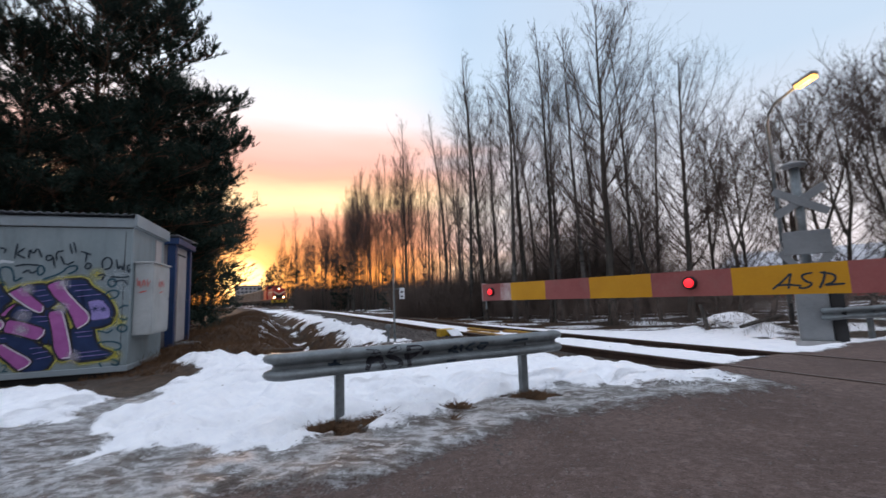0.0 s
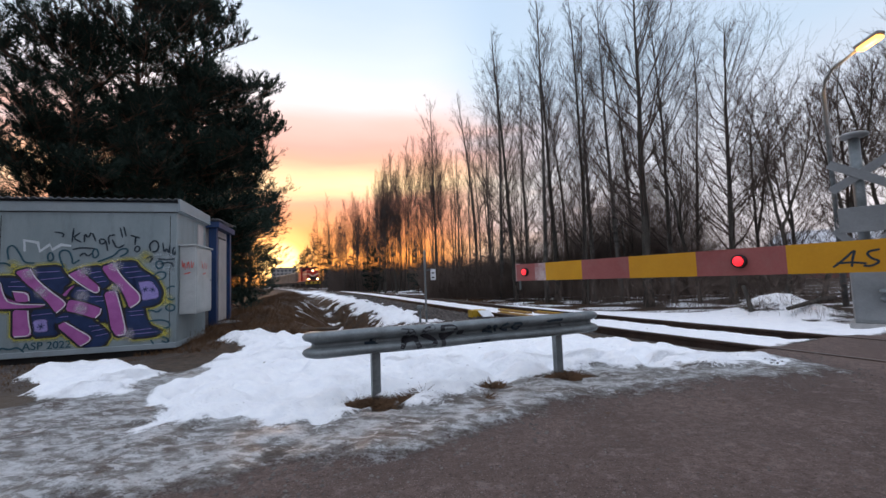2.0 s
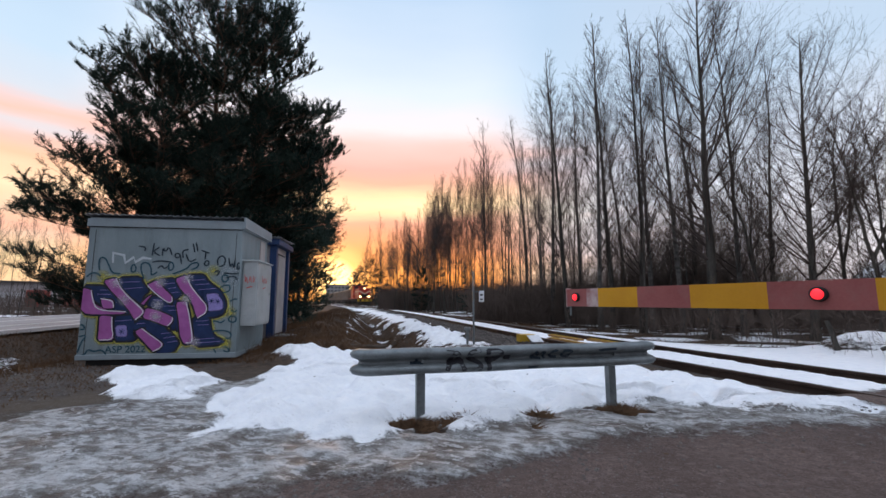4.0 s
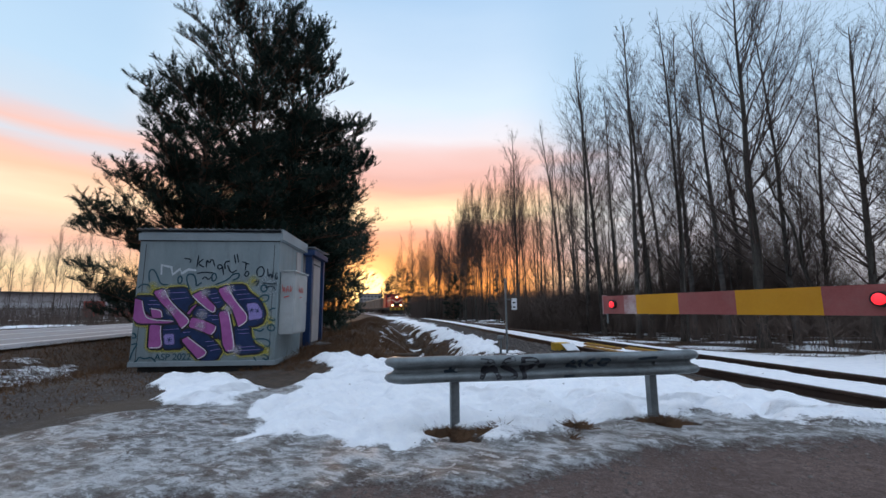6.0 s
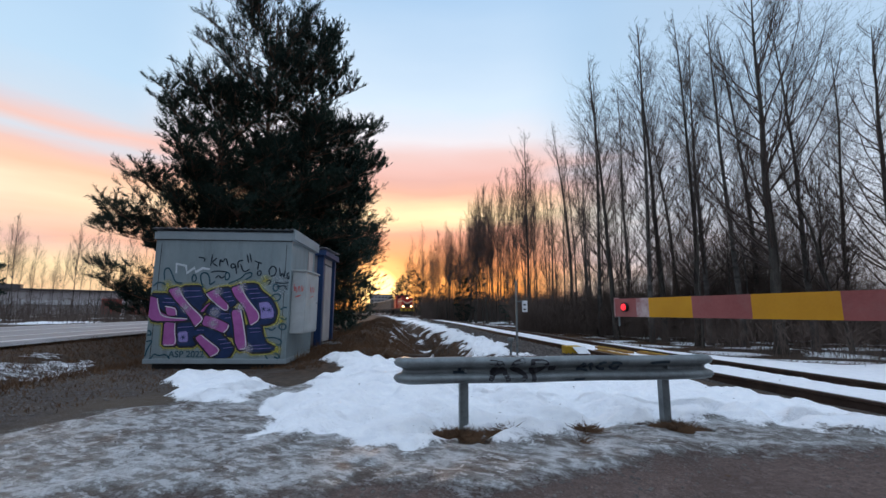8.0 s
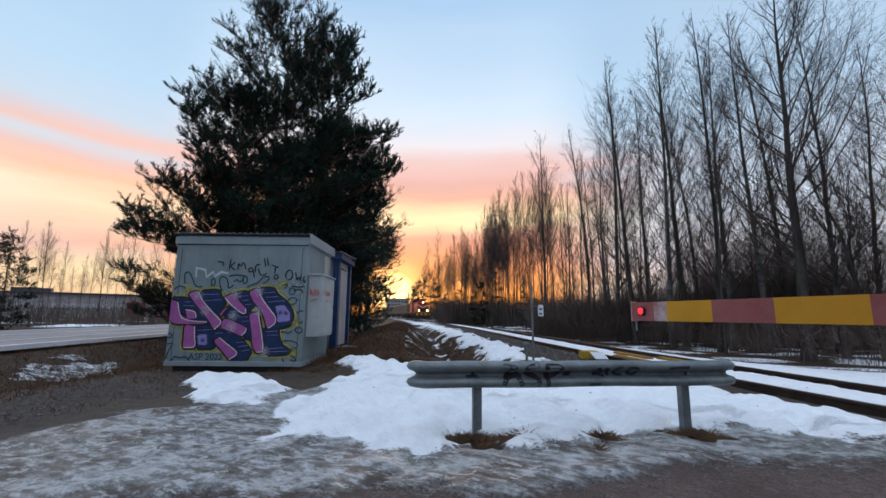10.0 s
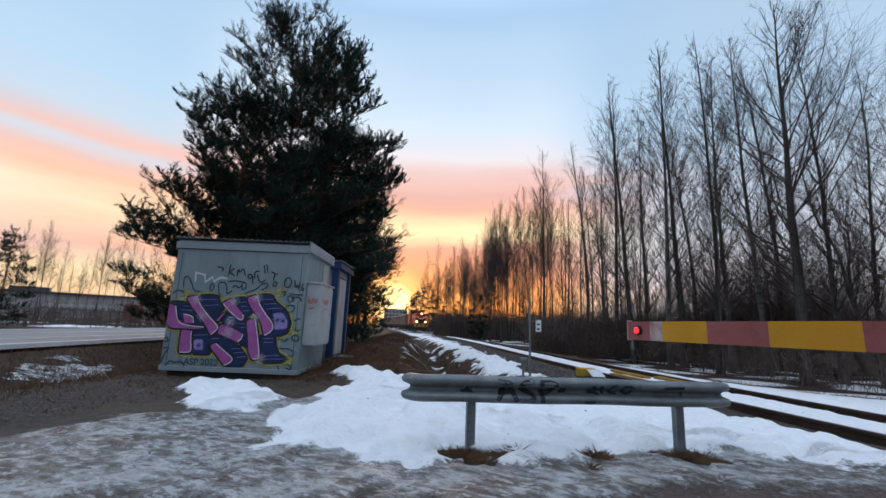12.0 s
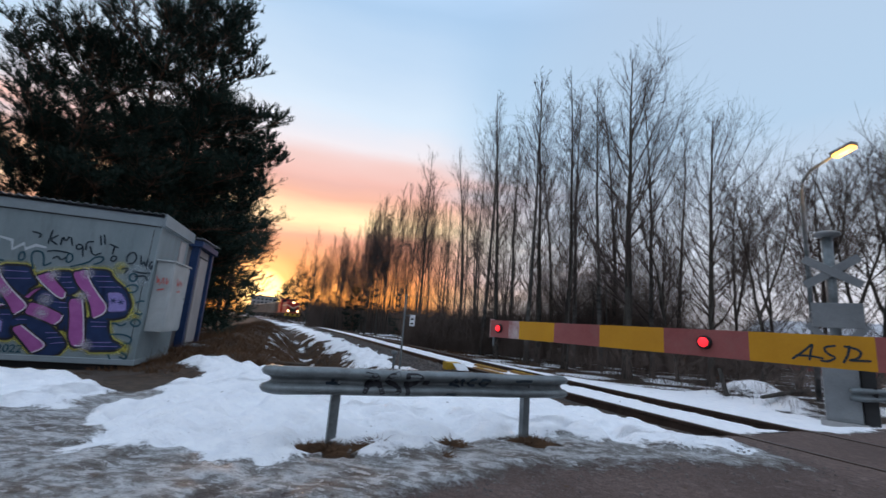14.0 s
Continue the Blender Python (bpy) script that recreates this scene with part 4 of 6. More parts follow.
# ---- across the side road ----
TARMAC = surface("salted_asphalt", (0.20, 0.19, 0.19), (0.30, 0.285, 0.285), 0.55, 0.0, 0.6, 30.0, 0.15, (0.40, 0.39, 0.40), 0.5, (1, 1, 1))
# white for worn road lines and for painted sheen on wet wheel tracks
ROAD_LINE_SHEEN = surface("worn_white_line", (0.55, 0.53, 0.54), (0.75, 0.73, 0.74), 0.5, 0.0, 2.0, 30.0, 0.05)
ROAD_M = pose(ROAD_A[0], ROAD_A[1], 0, 0, 0, math.degrees(math.atan2(ROAD_B[1] - ROAD_A[1], ROAD_B[0] - ROAD_A[0])))


def build_road():
    bm = bmesh.new()
    # x along the road, y across it to the far edge
    ys = (0.0, 0.15, 4.0, 7.85, 8.0)
    zs = (0.18, 0.25, 0.29, 0.25, 0.18)
    xs = list(range(-80, 240, 10))
    rows = [[bm.verts.new((x, y, z)) for y, z in zip(ys, zs)] for x in xs]
    for a, b in zip(rows, rows[1:]):
        for i in range(4):
            bm.faces.new((a[i], b[i], b[i + 1], a[i + 1]))
    road = new("road", mesh_of("road", bm, TARMAC))
    road.matrix_world = ROAD_M
    tagged(road, "grey salted asphalt road on a low bank", "road", kind="structure")
    # the first two strips paint in the reflection of wet wheel tracks
    for y, w in ((0.45, 0.24), (1.9, 0.16), (4.0, 0.14), (7.5, 0.18)):
        z = np.interp(y, ys, zs) + 0.004
        part("edge_line", block(320, w, 0.005, 79, y, z), ROAD_LINE_SHEEN, road)


build_road()
WARE = surface("warehouse_sheet", (0.36, 0.33, 0.33), (0.46, 0.42, 0.42), 0.6, 0.0, 0.2, 8.0, 0.05)
WARE_PALE = surface("warehouse_band", (0.50, 0.49, 0.50), (0.60, 0.59, 0.60), 0.6, 0.0, 0.2, 8.0, 0.05)
WARE_DARK = surface("dark_cladding", (0.06, 0.055, 0.06), (0.11, 0.10, 0.105), 0.6, 0.0, 0.2, 8.0, 0.05)
BRICK_RED = surface("red_sheet", (0.30, 0.05, 0.04), (0.42, 0.09, 0.07), 0.6, 0.0, 0.3, 8.0, 0.05)
GLASS = surface("dark_window", (0.03, 0.035, 0.045), (0.06, 0.07, 0.085), 0.12, 0.0, 0.4, 8.0, 0.0)


def warehouse():
    x, y = polar(-57.0, 112)
    m = pose(x, y, 0, 0, 0, 57.0)          # x across the view, y away
    h = thing("warehouse", m, "long low grey warehouse with a red gate across the road", "building")
    part("wall", block(74, 24, 4.6, -22, 12, 0), WARE, h)
    part("roof", block(75, 25, 0.35, -22, 12, 4.6), WARE_DARK, h)
    part("band", block(30, 0.3, 0.9, 0, -0.16, 1.9), WARE_PALE, h, "pale band")
    part("band", block(28, 0.3, 1.8, -38, -0.16, 0.6), WARE_PALE, h, "pale band")
    part("gate", block(3.4, 0.4, 3.3, 3.4, -0.12, 0.0), BRICK_RED, h, "red roller gate")
    for k in range(6):
        part("window", block(2.6, 0.24, 0.9, -18 - 5.0 * k, -0.12, 2.9), GLASS, h)
    for dx in (-30, -14):
        part("roof_unit", block(6, 4, 1.0, dx, 8, 4.95), WARE_DARK, h)
    x, y = polar(-52.6, 96)
    r = thing("red_shed", pose(x, y, 0, 0, 0, 53), "dark red shed with a flat roof", "building")
    part("wall", block(4.4, 4, 1.7, 0.6, 2, 0), BRICK_RED, r)
    part("roof", block(4.9, 4.5, 0.7, 0.6, 2, 1.7), WARE_DARK, r)
    x, y = polar(-54.5, 128)
    p = thing("mast_lamp", pose(x, y, 0), "tall thin lamp post by the warehouse", "lamp")
    part("pole", rod([(0, 0, 0), (0, 0, 13)], [0.09, 0.05], 6), ZINC, p)
    part("head", block(1.6, 0.3, 0.16, 0, 0, 13), ZINC, p)


warehouse()
rnd = random.Random(17)
for k in range(32):
    x, y = polar(-66.5 + 16.0 * (k + rnd.random()) / 32, rnd.uniform(38, 62))
    plant("birch", FARSLIM[k % 4], x, y, -0.1, rnd.uniform(0, 360), rnd.uniform(0.5, 0.85), "thin leafless birch beyond the side road", "birches beyond the road")


def road_band(rnd):
    return polar(rnd.uniform(-74, -48), rnd.uniform(36, 60))


thicket("roadside_brushwood", 12, 1700, road_band, 0.8, 3.2, BRUSH, "leafless bushes beyond the side road")
x, y = polar(-65.5, 33)
plant("fir", FAR_FIR, x, y, -0.1, 10, 0.52, "small dark fir beyond the side road", "far firs")


def apartment_block():
    x, y = polar(-25.4, 420)
    b = thing("apartment_building", pose(x, y, 0, 0, 0, 25), "pale far apartment building below the sunset", "building")
    part("wall", block(22, 12, 17, 0, 6, 0), CONCRETE, b)
    part("roof", block(23, 13, 0.8, 0, 6, 17), WARE_DARK, b)
    pane = mesh_of("window", block(1.8, 0.2, 1.5), GLASS)
    for r in range(5):
        for c in range(6):
            part("window", pane, None, b, at=pose(-8.5 + 3.4 * c, -0.06, 1.6 + 3.1 * r))


apartment_block()
x, y = polar(47, 48)
right_b = thing("long_shed", pose(x, y, 0, 0, 0, -47), "long low red shed with a snowy pale roof behind the trees", "building")
part("wall", block(34, 12, 2.4, 6, 6, 0), BRICK_RED, right_b)
bm = bmesh.new()
sweep([(-0.6, 2.4), (6.0, 4.6), (12.6, 2.4), (12.6, 2.25), (6.0, 4.4), (-0.6, 2.25)], [(Vector((x0, 0, 0)), Vector((0, 1, 0)), Vector((0, 0, 1))) for x0 in (-12, 24)], bm)
part("roof", bm, WARE_PALE, right_b, "pale roof")

# ---- graffiti ----
SPRAY_PINK = surface("pink_spray", (0.30, 0.075, 0.26), (0.42, 0.125, 0.36), 0.5, 0.0, 6.0, 60.0, 0.03)
SPRAY_NAVY = surface("navy_spray", (0.007, 0.019, 0.066), (0.016, 0.038, 0.115), 0.5, 0.0, 6.0, 60.0, 0.03)
SPRAY_LILAC = surface("lilac_spray", (0.22, 0.17, 0.45), (0.34, 0.28, 0.58), 0.5, 0.0, 6.0, 60.0, 0.03)
SPRAY_BLACK = surface("black_spray", (0.012, 0.012, 0.016), (0.03, 0.03, 0.035), 0.5, 0.0, 6.0, 60.0, 0.03)
SPRAY_TEAL = surface("teal_spray", (0.012, 0.055, 0.078), (0.022, 0.085, 0.115), 0.5, 0.0, 6.0, 60.0, 0.03)
SPRAY_PALE = surface("pale_overpaint", (0.42, 0.47, 0.50), (0.52, 0.57, 0.60), 0.6, 0.0, 6.0, 40.0, 0.03)
SPRAY_RIM = surface("white_rim_spray", (0.60, 0.56, 0.62), (0.74, 0.70, 0.75), 0.5, 0.0, 6.0, 60.0, 0.03)
SPRAY_INK = surface("blue_black_ink", (0.012, 0.022, 0.034), (0.03, 0.05, 0.065), 0.5, 0.0, 6.0, 60.0, 0.03)
SPRAY_RED = surface("red_marker", (0.45, 0.05, 0.04), (0.55, 0.10, 0.08), 0.5)
def rounded(shape, rounds=1):
    """Chaikin's corner cutting, so that sprayed shapes have soft corners."""
    pts = [Vector(p) for p in shape]
    for _ in range(rounds):
        pts = [q for a, b in zip(pts, pts[1:] + pts[:1]) for q in (a.lerp(b, 0.16), a.lerp(b, 0.84))]
    return pts


def grown(pts, by):
    area = sum(a.x * b.y - b.x * a.y for a, b in zip(pts, pts[1:] + pts[:1]))
    sign = 1 if area > 0 else -1
    out = []
    for a, p, b in zip(pts[-1:] + pts[:-1], pts, pts[1:] + pts[:1]):
        d = ((p - a).normalized() + (b - p).normalized())
        d = d.normalized() if d.length > 1e-6 else Vector((1, 0))
        out.append(p + Vector((d.y, -d.x)) * by * sign)
    return out


def clamp_front(pts):
    return [Vector((min(max(p.x, 0.012), HUT_W - 0.012), min(max(p.y, 0.17), 2.38))) for p in pts]


def flat(pts, depth):
    """A sprayed patch lying on the front wall."""
    bm = bmesh.new()
    bm.faces.new([bm.verts.new((p.x, -depth, p.y)) for p in pts])
    bmesh.ops.triangulate(bm, faces=bm.faces[:])
    return bm


def ribbon(pts, width, depth, bm=None, place=None, soft=2):
    """A sprayed stroke along points on the wall."""
    bm = bm or bmesh.new()
    line = [Vector(p) for p in pts]
    for _ in range(soft):
        cut = [line[0]]
        for a, b in zip(line, line[1:]):
            cut += [a.lerp(b, 0.25), a.lerp(b, 0.75)]
        line = cut + [line[-1]]
    place = place or (lambda u, v: (u, -depth, v))
    last = None
    for k, p in enumerate(line):
        d = (line[min(k + 1, len(line) - 1)] - line[max(k - 1, 0)])
        d = d.normalized() if d.length > 1e-6 else Vector((1, 0))
        n = Vector((-d.y, d.x)) * width / 2 * (0.6 if k in (0, len(line) - 1) else 1.0)
        pair = [bm.verts.new(place(*(p + n))), bm.verts.new(place(*(p - n)))]
        if last:
            bm.faces.new((last[0], last[1], pair[1], pair[0]))
        last = pair
    return bm


def spray_mist(name, colour):
    """Sprayed paint that thins out towards the rim of its patch."""
    m = bpy.data.materials.new(name)
    m.use_nodes = True
    nt = m.node_tree
    p = nt.nodes["Principled BSDF"]
    vec = nt.nodes.new("ShaderNodeTexCoord").outputs["Object"]
    at = nt.nodes.new("ShaderNodeAttribute")
    at.attribute_name = "cover"
    speck = ramp(nt, fuzz(nt, vec, 60.0, 4, 0.7), [(0.3, 0.7), (0.7, 1.25)])
    nt.links.new(blend(nt, fuzz(nt, vec, 9.0, 4), tuple(c * 0.8 for c in colour), tuple(min(c * 1.15, 1) for c in colour)), p.inputs["Base Color"])
    nt.links.new(maths(nt, "MINIMUM", maths(nt, "MULTIPLY", at.outputs["Fac"], speck), 1.0), p.inputs["Alpha"])
    p.inputs["Roughness"].default_value = 0.55
    return m


MIST_YELLOW = spray_mist("yellow_mist", (0.50, 0.45, 0.08))
MIST_WHITE = spray_mist("white_mist", (0.62, 0.58, 0.66))
MIST_PALE = spray_mist("pale_mist", (0.36, 0.43, 0.46))
MIST_LILAC = spray_mist("lilac_mist", (0.30, 0.25, 0.56))


def misty(rings, depth):
    """A patch of nested outlines, each with its cover: dense inside, thin outside."""
    bm = bmesh.new()
    layer = bm.verts.layers.float_color.new("cover")
    rows = []
    for pts, cover in rings:
        row = [bm.verts.new((p.x, -depth, p.y)) for p in pts]
        for v in row:
            v[layer] = (cover, cover, cover, 1)
        rows.append(row)
    bm.faces.new(rows[0])
    for a, b in zip(rows, rows[1:]):
        for k in range(len(a)):
            bm.faces.new((a[k - 1], b[k - 1], b[k], a[k]))
    bmesh.ops.triangulate(bm, faces=bm.faces[:])
    return bm


def puff(u, v, radius, depth, strength=0.9):
    ring = [Vector((math.cos(6.2832 * k / 14), math.sin(6.2832 * k / 14))) for k in range(14)]
    return misty([(clamp_front([Vector((u, v)) + r * radius * f for r in ring]), strength * c) for f, c in ((0.15, 1.0), (0.5, 0.7), (1.0, 0.0))], depth)


class Wall:
    """Sprays on the hut's front; every layer lies a little proud of the one before."""

    def __init__(self, hut):
        self.hut, self.count = hut, 0

    def depth(self, base):
        self.count += 1
        return base + (self.count % 60) * 0.00004

    def letter(self, shape, paint):
        """One stroke of a letter: yellow halo, black rim and its face."""
        pts = rounded(shape)
        part("halo", misty([(clamp_front(grown(pts, 0.050)), 0.62), (clamp_front(grown(pts, 0.100)), 0.0)], self.depth(0.003)), MIST_YELLOW, self.hut)
        part("outline", flat(clamp_front(grown(pts, 0.036)), self.depth(0.006)), SPRAY_BLACK, self.hut)
        if paint is SPRAY_PINK:
            part("letter_edge", flat(clamp_front(grown(pts, 0.026)), self.depth(0.0130)), SPRAY_BLACK, self.hut)
        part("letter_face" if paint is SPRAY_PINK else "letter_shadow", flat(clamp_front(pts), self.depth(0.0160 if paint is SPRAY_PINK else 0.0090)), paint, self.hut)

    def line(self, name, pts, width, base, paint, soft=2):
        part(name, ribbon([(min(max(u, 0.02), HUT_W - 0.02), v) for u, v in pts], width, self.depth(base), soft=soft), paint, self.hut)


def build_graffiti(hut):
    w = Wall(hut)
    # pink strokes of the three letters
    w.letter([(-0.04, 1.31), (0.14, 1.27), (0.18, 1.06), (0.25, 0.92), (0.75, 0.89), (0.65, 0.85), (0.10, 0.85), (-0.01, 0.95), (-0.04, 1.06)], SPRAY_PINK)
    w.letter([(0.32, 1.43), (0.50, 1.48), (0.59, 1.32), (0.76, 1.13), (1.00, 0.93), (1.01, 0.87), (0.87, 0.75), (0.78, 0.90), (0.65, 1.06), (0.46, 1.25)], SPRAY_PINK)
    w.letter([(0.30, 1.12), (0.50, 1.10), (0.52, 0.95), (0.35, 0.95)], SPRAY_PINK)
    w.letter([(0.31, 0.83), (0.52, 0.81), (0.52, 0.64), (0.57, 0.40), (0.32, 0.40), (0.33, 0.61)], SPRAY_PINK)
    w.letter([(1.02, 1.36), (1.19, 1.45), (1.29, 1.31), (1.46, 1.15), (1.46, 1.06), (1.39, 1.05), (1.22, 1.20)], SPRAY_PINK)
    w.letter([(0.95, 1.03), (1.04, 1.14), (1.13, 1.20), (1.04, 1.09), (1.00, 1.01)], SPRAY_PINK)
    w.letter([(1.04, 0.96), (1.23, 0.91), (1.48, 0.80), (1.49, 0.70), (1.41, 0.63), (1.18, 0.73), (1.00, 0.78)], SPRAY_PINK)
    w.letter([(0.89, 0.54), (1.00, 0.61), (1.20, 0.45), (1.37, 0.33), (1.32, 0.25), (1.21, 0.20), (1.10, 0.32)], SPRAY_PINK)
    w.letter([(1.48, 1.47), (1.65, 1.54), (1.74, 1.35), (1.91, 1.14), (2.04, 1.00), (2.04, 0.87), (1.89, 0.77), (1.84, 0.93), (1.74, 1.14), (1.59, 1.28)], SPRAY_PINK)
    w.letter([(1.52, 1.05), (1.69, 1.08), (1.76, 0.82), (1.87, 0.34), (1.71, 0.32), (1.63, 0.47), (1.59, 0.75)], SPRAY_PINK)
    # navy shadows behind them
    w.letter([(0.56, 1.48), (0.90, 1.50), (0.95, 1.38), (1.06, 1.26), (0.95, 1.15), (0.96, 1.03), (0.76, 1.17), (0.60, 1.34)], SPRAY_NAVY)
    w.letter([(0.00, 1.34), (0.31, 1.34), (0.44, 1.25), (0.67, 1.02), (0.82, 0.87), (0.53, 0.83), (0.27, 0.92), (0.13, 1.30)], SPRAY_NAVY)
    w.letter([(0.53, 0.81), (0.83, 0.83), (0.87, 0.71), (0.84, 0.54), (0.92, 0.40), (0.57, 0.39)], SPRAY_NAVY)
    w.letter([(1.20, 1.45), (1.46, 1.48), (1.51, 1.35), (1.61, 1.21), (1.49, 1.10), (1.30, 1.30)], SPRAY_NAVY)
    w.letter([(1.12, 1.17), (1.28, 1.13), (1.40, 1.01), (1.50, 0.98), (1.55, 0.58), (1.47, 0.58), (1.48, 0.80), (1.23, 0.92), (1.05, 1.01)], SPRAY_NAVY)
    w.letter([(0.84, 0.66), (0.99, 0.76), (1.18, 0.70), (1.42, 0.59), (0.98, 0.63), (0.88, 0.57)], SPRAY_NAVY)
    w.letter([(1.02, 0.62), (1.33, 0.63), (1.47, 0.51), (1.62, 0.35), (1.53, 0.18), (1.23, 0.16), (1.36, 0.28), (1.37, 0.35), (1.20, 0.47)], SPRAY_NAVY)
    w.letter([(1.67, 1.54), (1.95, 1.55), (2.03, 1.42), (2.26, 1.25), (2.36, 1.03), (2.33, 0.86), (2.21, 0.80), (1.92, 0.78), (2.05, 0.87), (2.05, 1.02), (1.91, 1.17), (1.75, 1.35)], SPRAY_NAVY)
    w.letter([(1.82, 0.79), (2.09, 0.79), (2.12, 0.58), (2.20, 0.44), (2.40, 0.35), (2.25, 0.30), (1.90, 0.28), (1.85, 0.54)], SPRAY_NAVY)
    w.letter([(1.46, 1.10), (1.57, 1.07), (1.59, 0.82), (1.62, 0.58), (1.56, 0.56)], SPRAY_NAVY)
    # lilac glints
    pts = rounded([(1.99, 1.21), (2.19, 1.24), (2.32, 1.07), (2.32, 0.91), (2.05, 0.88), (2.05, 1.03)])
    part("glint", misty([(grown(pts, -0.03), 0.9), (pts, 0.15)], w.depth(0.0110)), MIST_LILAC, hut)
    pts = rounded([(0.56, 0.66), (0.76, 0.68), (0.79, 0.45), (0.59, 0.45)])
    part("glint", misty([(grown(pts, -0.03), 0.9), (pts, 0.15)], w.depth(0.0110)), MIST_LILAC, hut)
    # lilac stripes in the shadows
    w.line("stripe", [(0.60, 1.41), (0.90, 1.42)], 0.012, 0.0115, SPRAY_LILAC, 0)
    w.line("stripe", [(0.65, 1.29), (0.96, 1.32)], 0.012, 0.0115, SPRAY_LILAC, 0)
    w.line("stripe", [(0.27, 1.27), (0.39, 1.27)], 0.012, 0.0115, SPRAY_LILAC, 0)
    w.line("stripe", [(0.24, 1.20), (0.46, 1.19)], 0.012, 0.0115, SPRAY_LILAC, 0)
    w.line("stripe", [(0.56, 0.73), (0.83, 0.75)], 0.012, 0.0115, SPRAY_LILAC, 0)
    w.line("stripe", [(0.57, 0.60), (0.76, 0.63)], 0.012, 0.0115, SPRAY_LILAC, 0)
    w.line("stripe", [(1.31, 1.38), (1.47, 1.40)], 0.012, 0.0115, SPRAY_LILAC, 0)
    w.line("stripe", [(1.37, 1.30), (1.50, 1.32)], 0.012, 0.0115, SPRAY_LILAC, 0)
    w.line("stripe", [(1.41, 1.22), (1.55, 1.24)], 0.012, 0.0115, SPRAY_LILAC, 0)
    w.line("stripe", [(1.15, 1.10), (1.30, 1.09)], 0.012, 0.0115, SPRAY_LILAC, 0)
    w.line("stripe", [(1.33, 0.99), (1.50, 0.99)], 0.012, 0.0115, SPRAY_LILAC, 0)
    w.line("stripe", [(1.41, 0.91), (1.53, 0.92)], 0.012, 0.0115, SPRAY_LILAC, 0)
    w.line("stripe", [(0.91, 0.68), (1.04, 0.69)], 0.012, 0.0115, SPRAY_LILAC, 0)
    w.line("stripe", [(1.32, 0.51), (1.47, 0.52)], 0.012, 0.0115, SPRAY_LILAC, 0)
    w.line("stripe", [(1.36, 0.43), (1.55, 0.46)], 0.012, 0.0115, SPRAY_LILAC, 0)
    w.line("stripe", [(1.42, 0.35), (1.59, 0.38)], 0.012, 0.0115, SPRAY_LILAC, 0)
    w.line("stripe", [(1.76, 1.45), (1.99, 1.47)], 0.012, 0.0115, SPRAY_LILAC, 0)
    w.line("stripe", [(1.82, 1.37), (2.05, 1.39)], 0.012, 0.0115, SPRAY_LILAC, 0)
    w.line("stripe", [(1.87, 1.28), (2.18, 1.31)], 0.012, 0.0115, SPRAY_LILAC, 0)
    w.line("stripe", [(1.87, 0.72), (2.08, 0.73)], 0.012, 0.0115, SPRAY_LILAC, 0)
    w.line("stripe", [(1.90, 0.65), (2.09, 0.66)], 0.012, 0.0115, SPRAY_LILAC, 0)
    w.line("stripe", [(1.92, 0.40), (2.21, 0.42)], 0.012, 0.0115, SPRAY_LILAC, 0)
    w.line("stripe", [(1.93, 0.34), (2.30, 0.36)], 0.012, 0.0115, SPRAY_LILAC, 0)
    w.line("stripe", [(2.05, 1.17), (2.23, 1.19)], 0.012, 0.0115, SPRAY_LILAC, 0)
    w.line("stripe", [(2.09, 0.94), (2.31, 0.96)], 0.012, 0.0115, SPRAY_LILAC, 0)
    w.line("stripe", [(2.07, 1.13), (2.26, 1.15)], 0.012, 0.0115, SPRAY_LILAC, 0)
    # dark stars
    for u, v in [(2.11, 1.08), (2.22, 1.07), (0.68, 0.55)]:
        for k in range(3):
            a = 3.1416 * k / 3 + 0.3
            w.line("star", [(u - 0.05 * math.cos(a), v - 0.05 * math.sin(a)), (u + 0.05 * math.cos(a), v + 0.05 * math.sin(a))], 0.022, 0.0122 + 0.0001 * k, SPRAY_NAVY, 0)
    # white light along the strokes
    w.line("rim_light", [(0.14, 1.27), (0.19, 1.06), (0.27, 0.92), (0.73, 0.89)], 0.017, 0.0195, SPRAY_RIM)
    w.line("rim_light", [(0.52, 1.47), (0.59, 1.32), (0.76, 1.13), (0.99, 0.93), (1.00, 0.86), (0.88, 0.75)], 0.017, 0.0195, SPRAY_RIM)
    w.line("rim_light", [(0.30, 1.12), (0.50, 1.09), (0.52, 0.96)], 0.017, 0.0195, SPRAY_RIM)
    w.line("rim_light", [(0.51, 0.81), (0.52, 0.64), (0.57, 0.41), (0.34, 0.41)], 0.017, 0.0195, SPRAY_RIM)
    w.line("rim_light", [(1.03, 1.36), (1.12, 1.26), (1.38, 1.05), (1.46, 1.06), (1.45, 1.15)], 0.017, 0.0195, SPRAY_RIM)
    w.line("rim_light", [(1.49, 0.79), (1.48, 0.71), (1.41, 0.64)], 0.017, 0.0195, SPRAY_RIM)
    w.line("rim_light", [(1.00, 0.60), (1.20, 0.45), (1.36, 0.34), (1.33, 0.26), (1.21, 0.20)], 0.017, 0.0195, SPRAY_RIM)
    w.line("rim_light", [(1.66, 1.53), (1.74, 1.35), (1.91, 1.14), (2.04, 1.00), (2.04, 0.87), (1.90, 0.78)], 0.017, 0.0195, SPRAY_RIM)
    w.line("rim_light", [(1.69, 1.07), (1.76, 0.82), (1.86, 0.34), (1.73, 0.34)], 0.017, 0.0195, SPRAY_RIM)
    # white mist where strokes cross
    for u, v in [(0.68, 1.10), (0.52, 1.40), (1.21, 0.80), (1.24, 1.41), (1.69, 1.11), (1.68, 1.49), (1.22, 1.01), (1.87, 0.35)]:
        part("mist", puff(u, v, 0.13, w.depth(0.0230), 0.42), MIST_WHITE, hut)
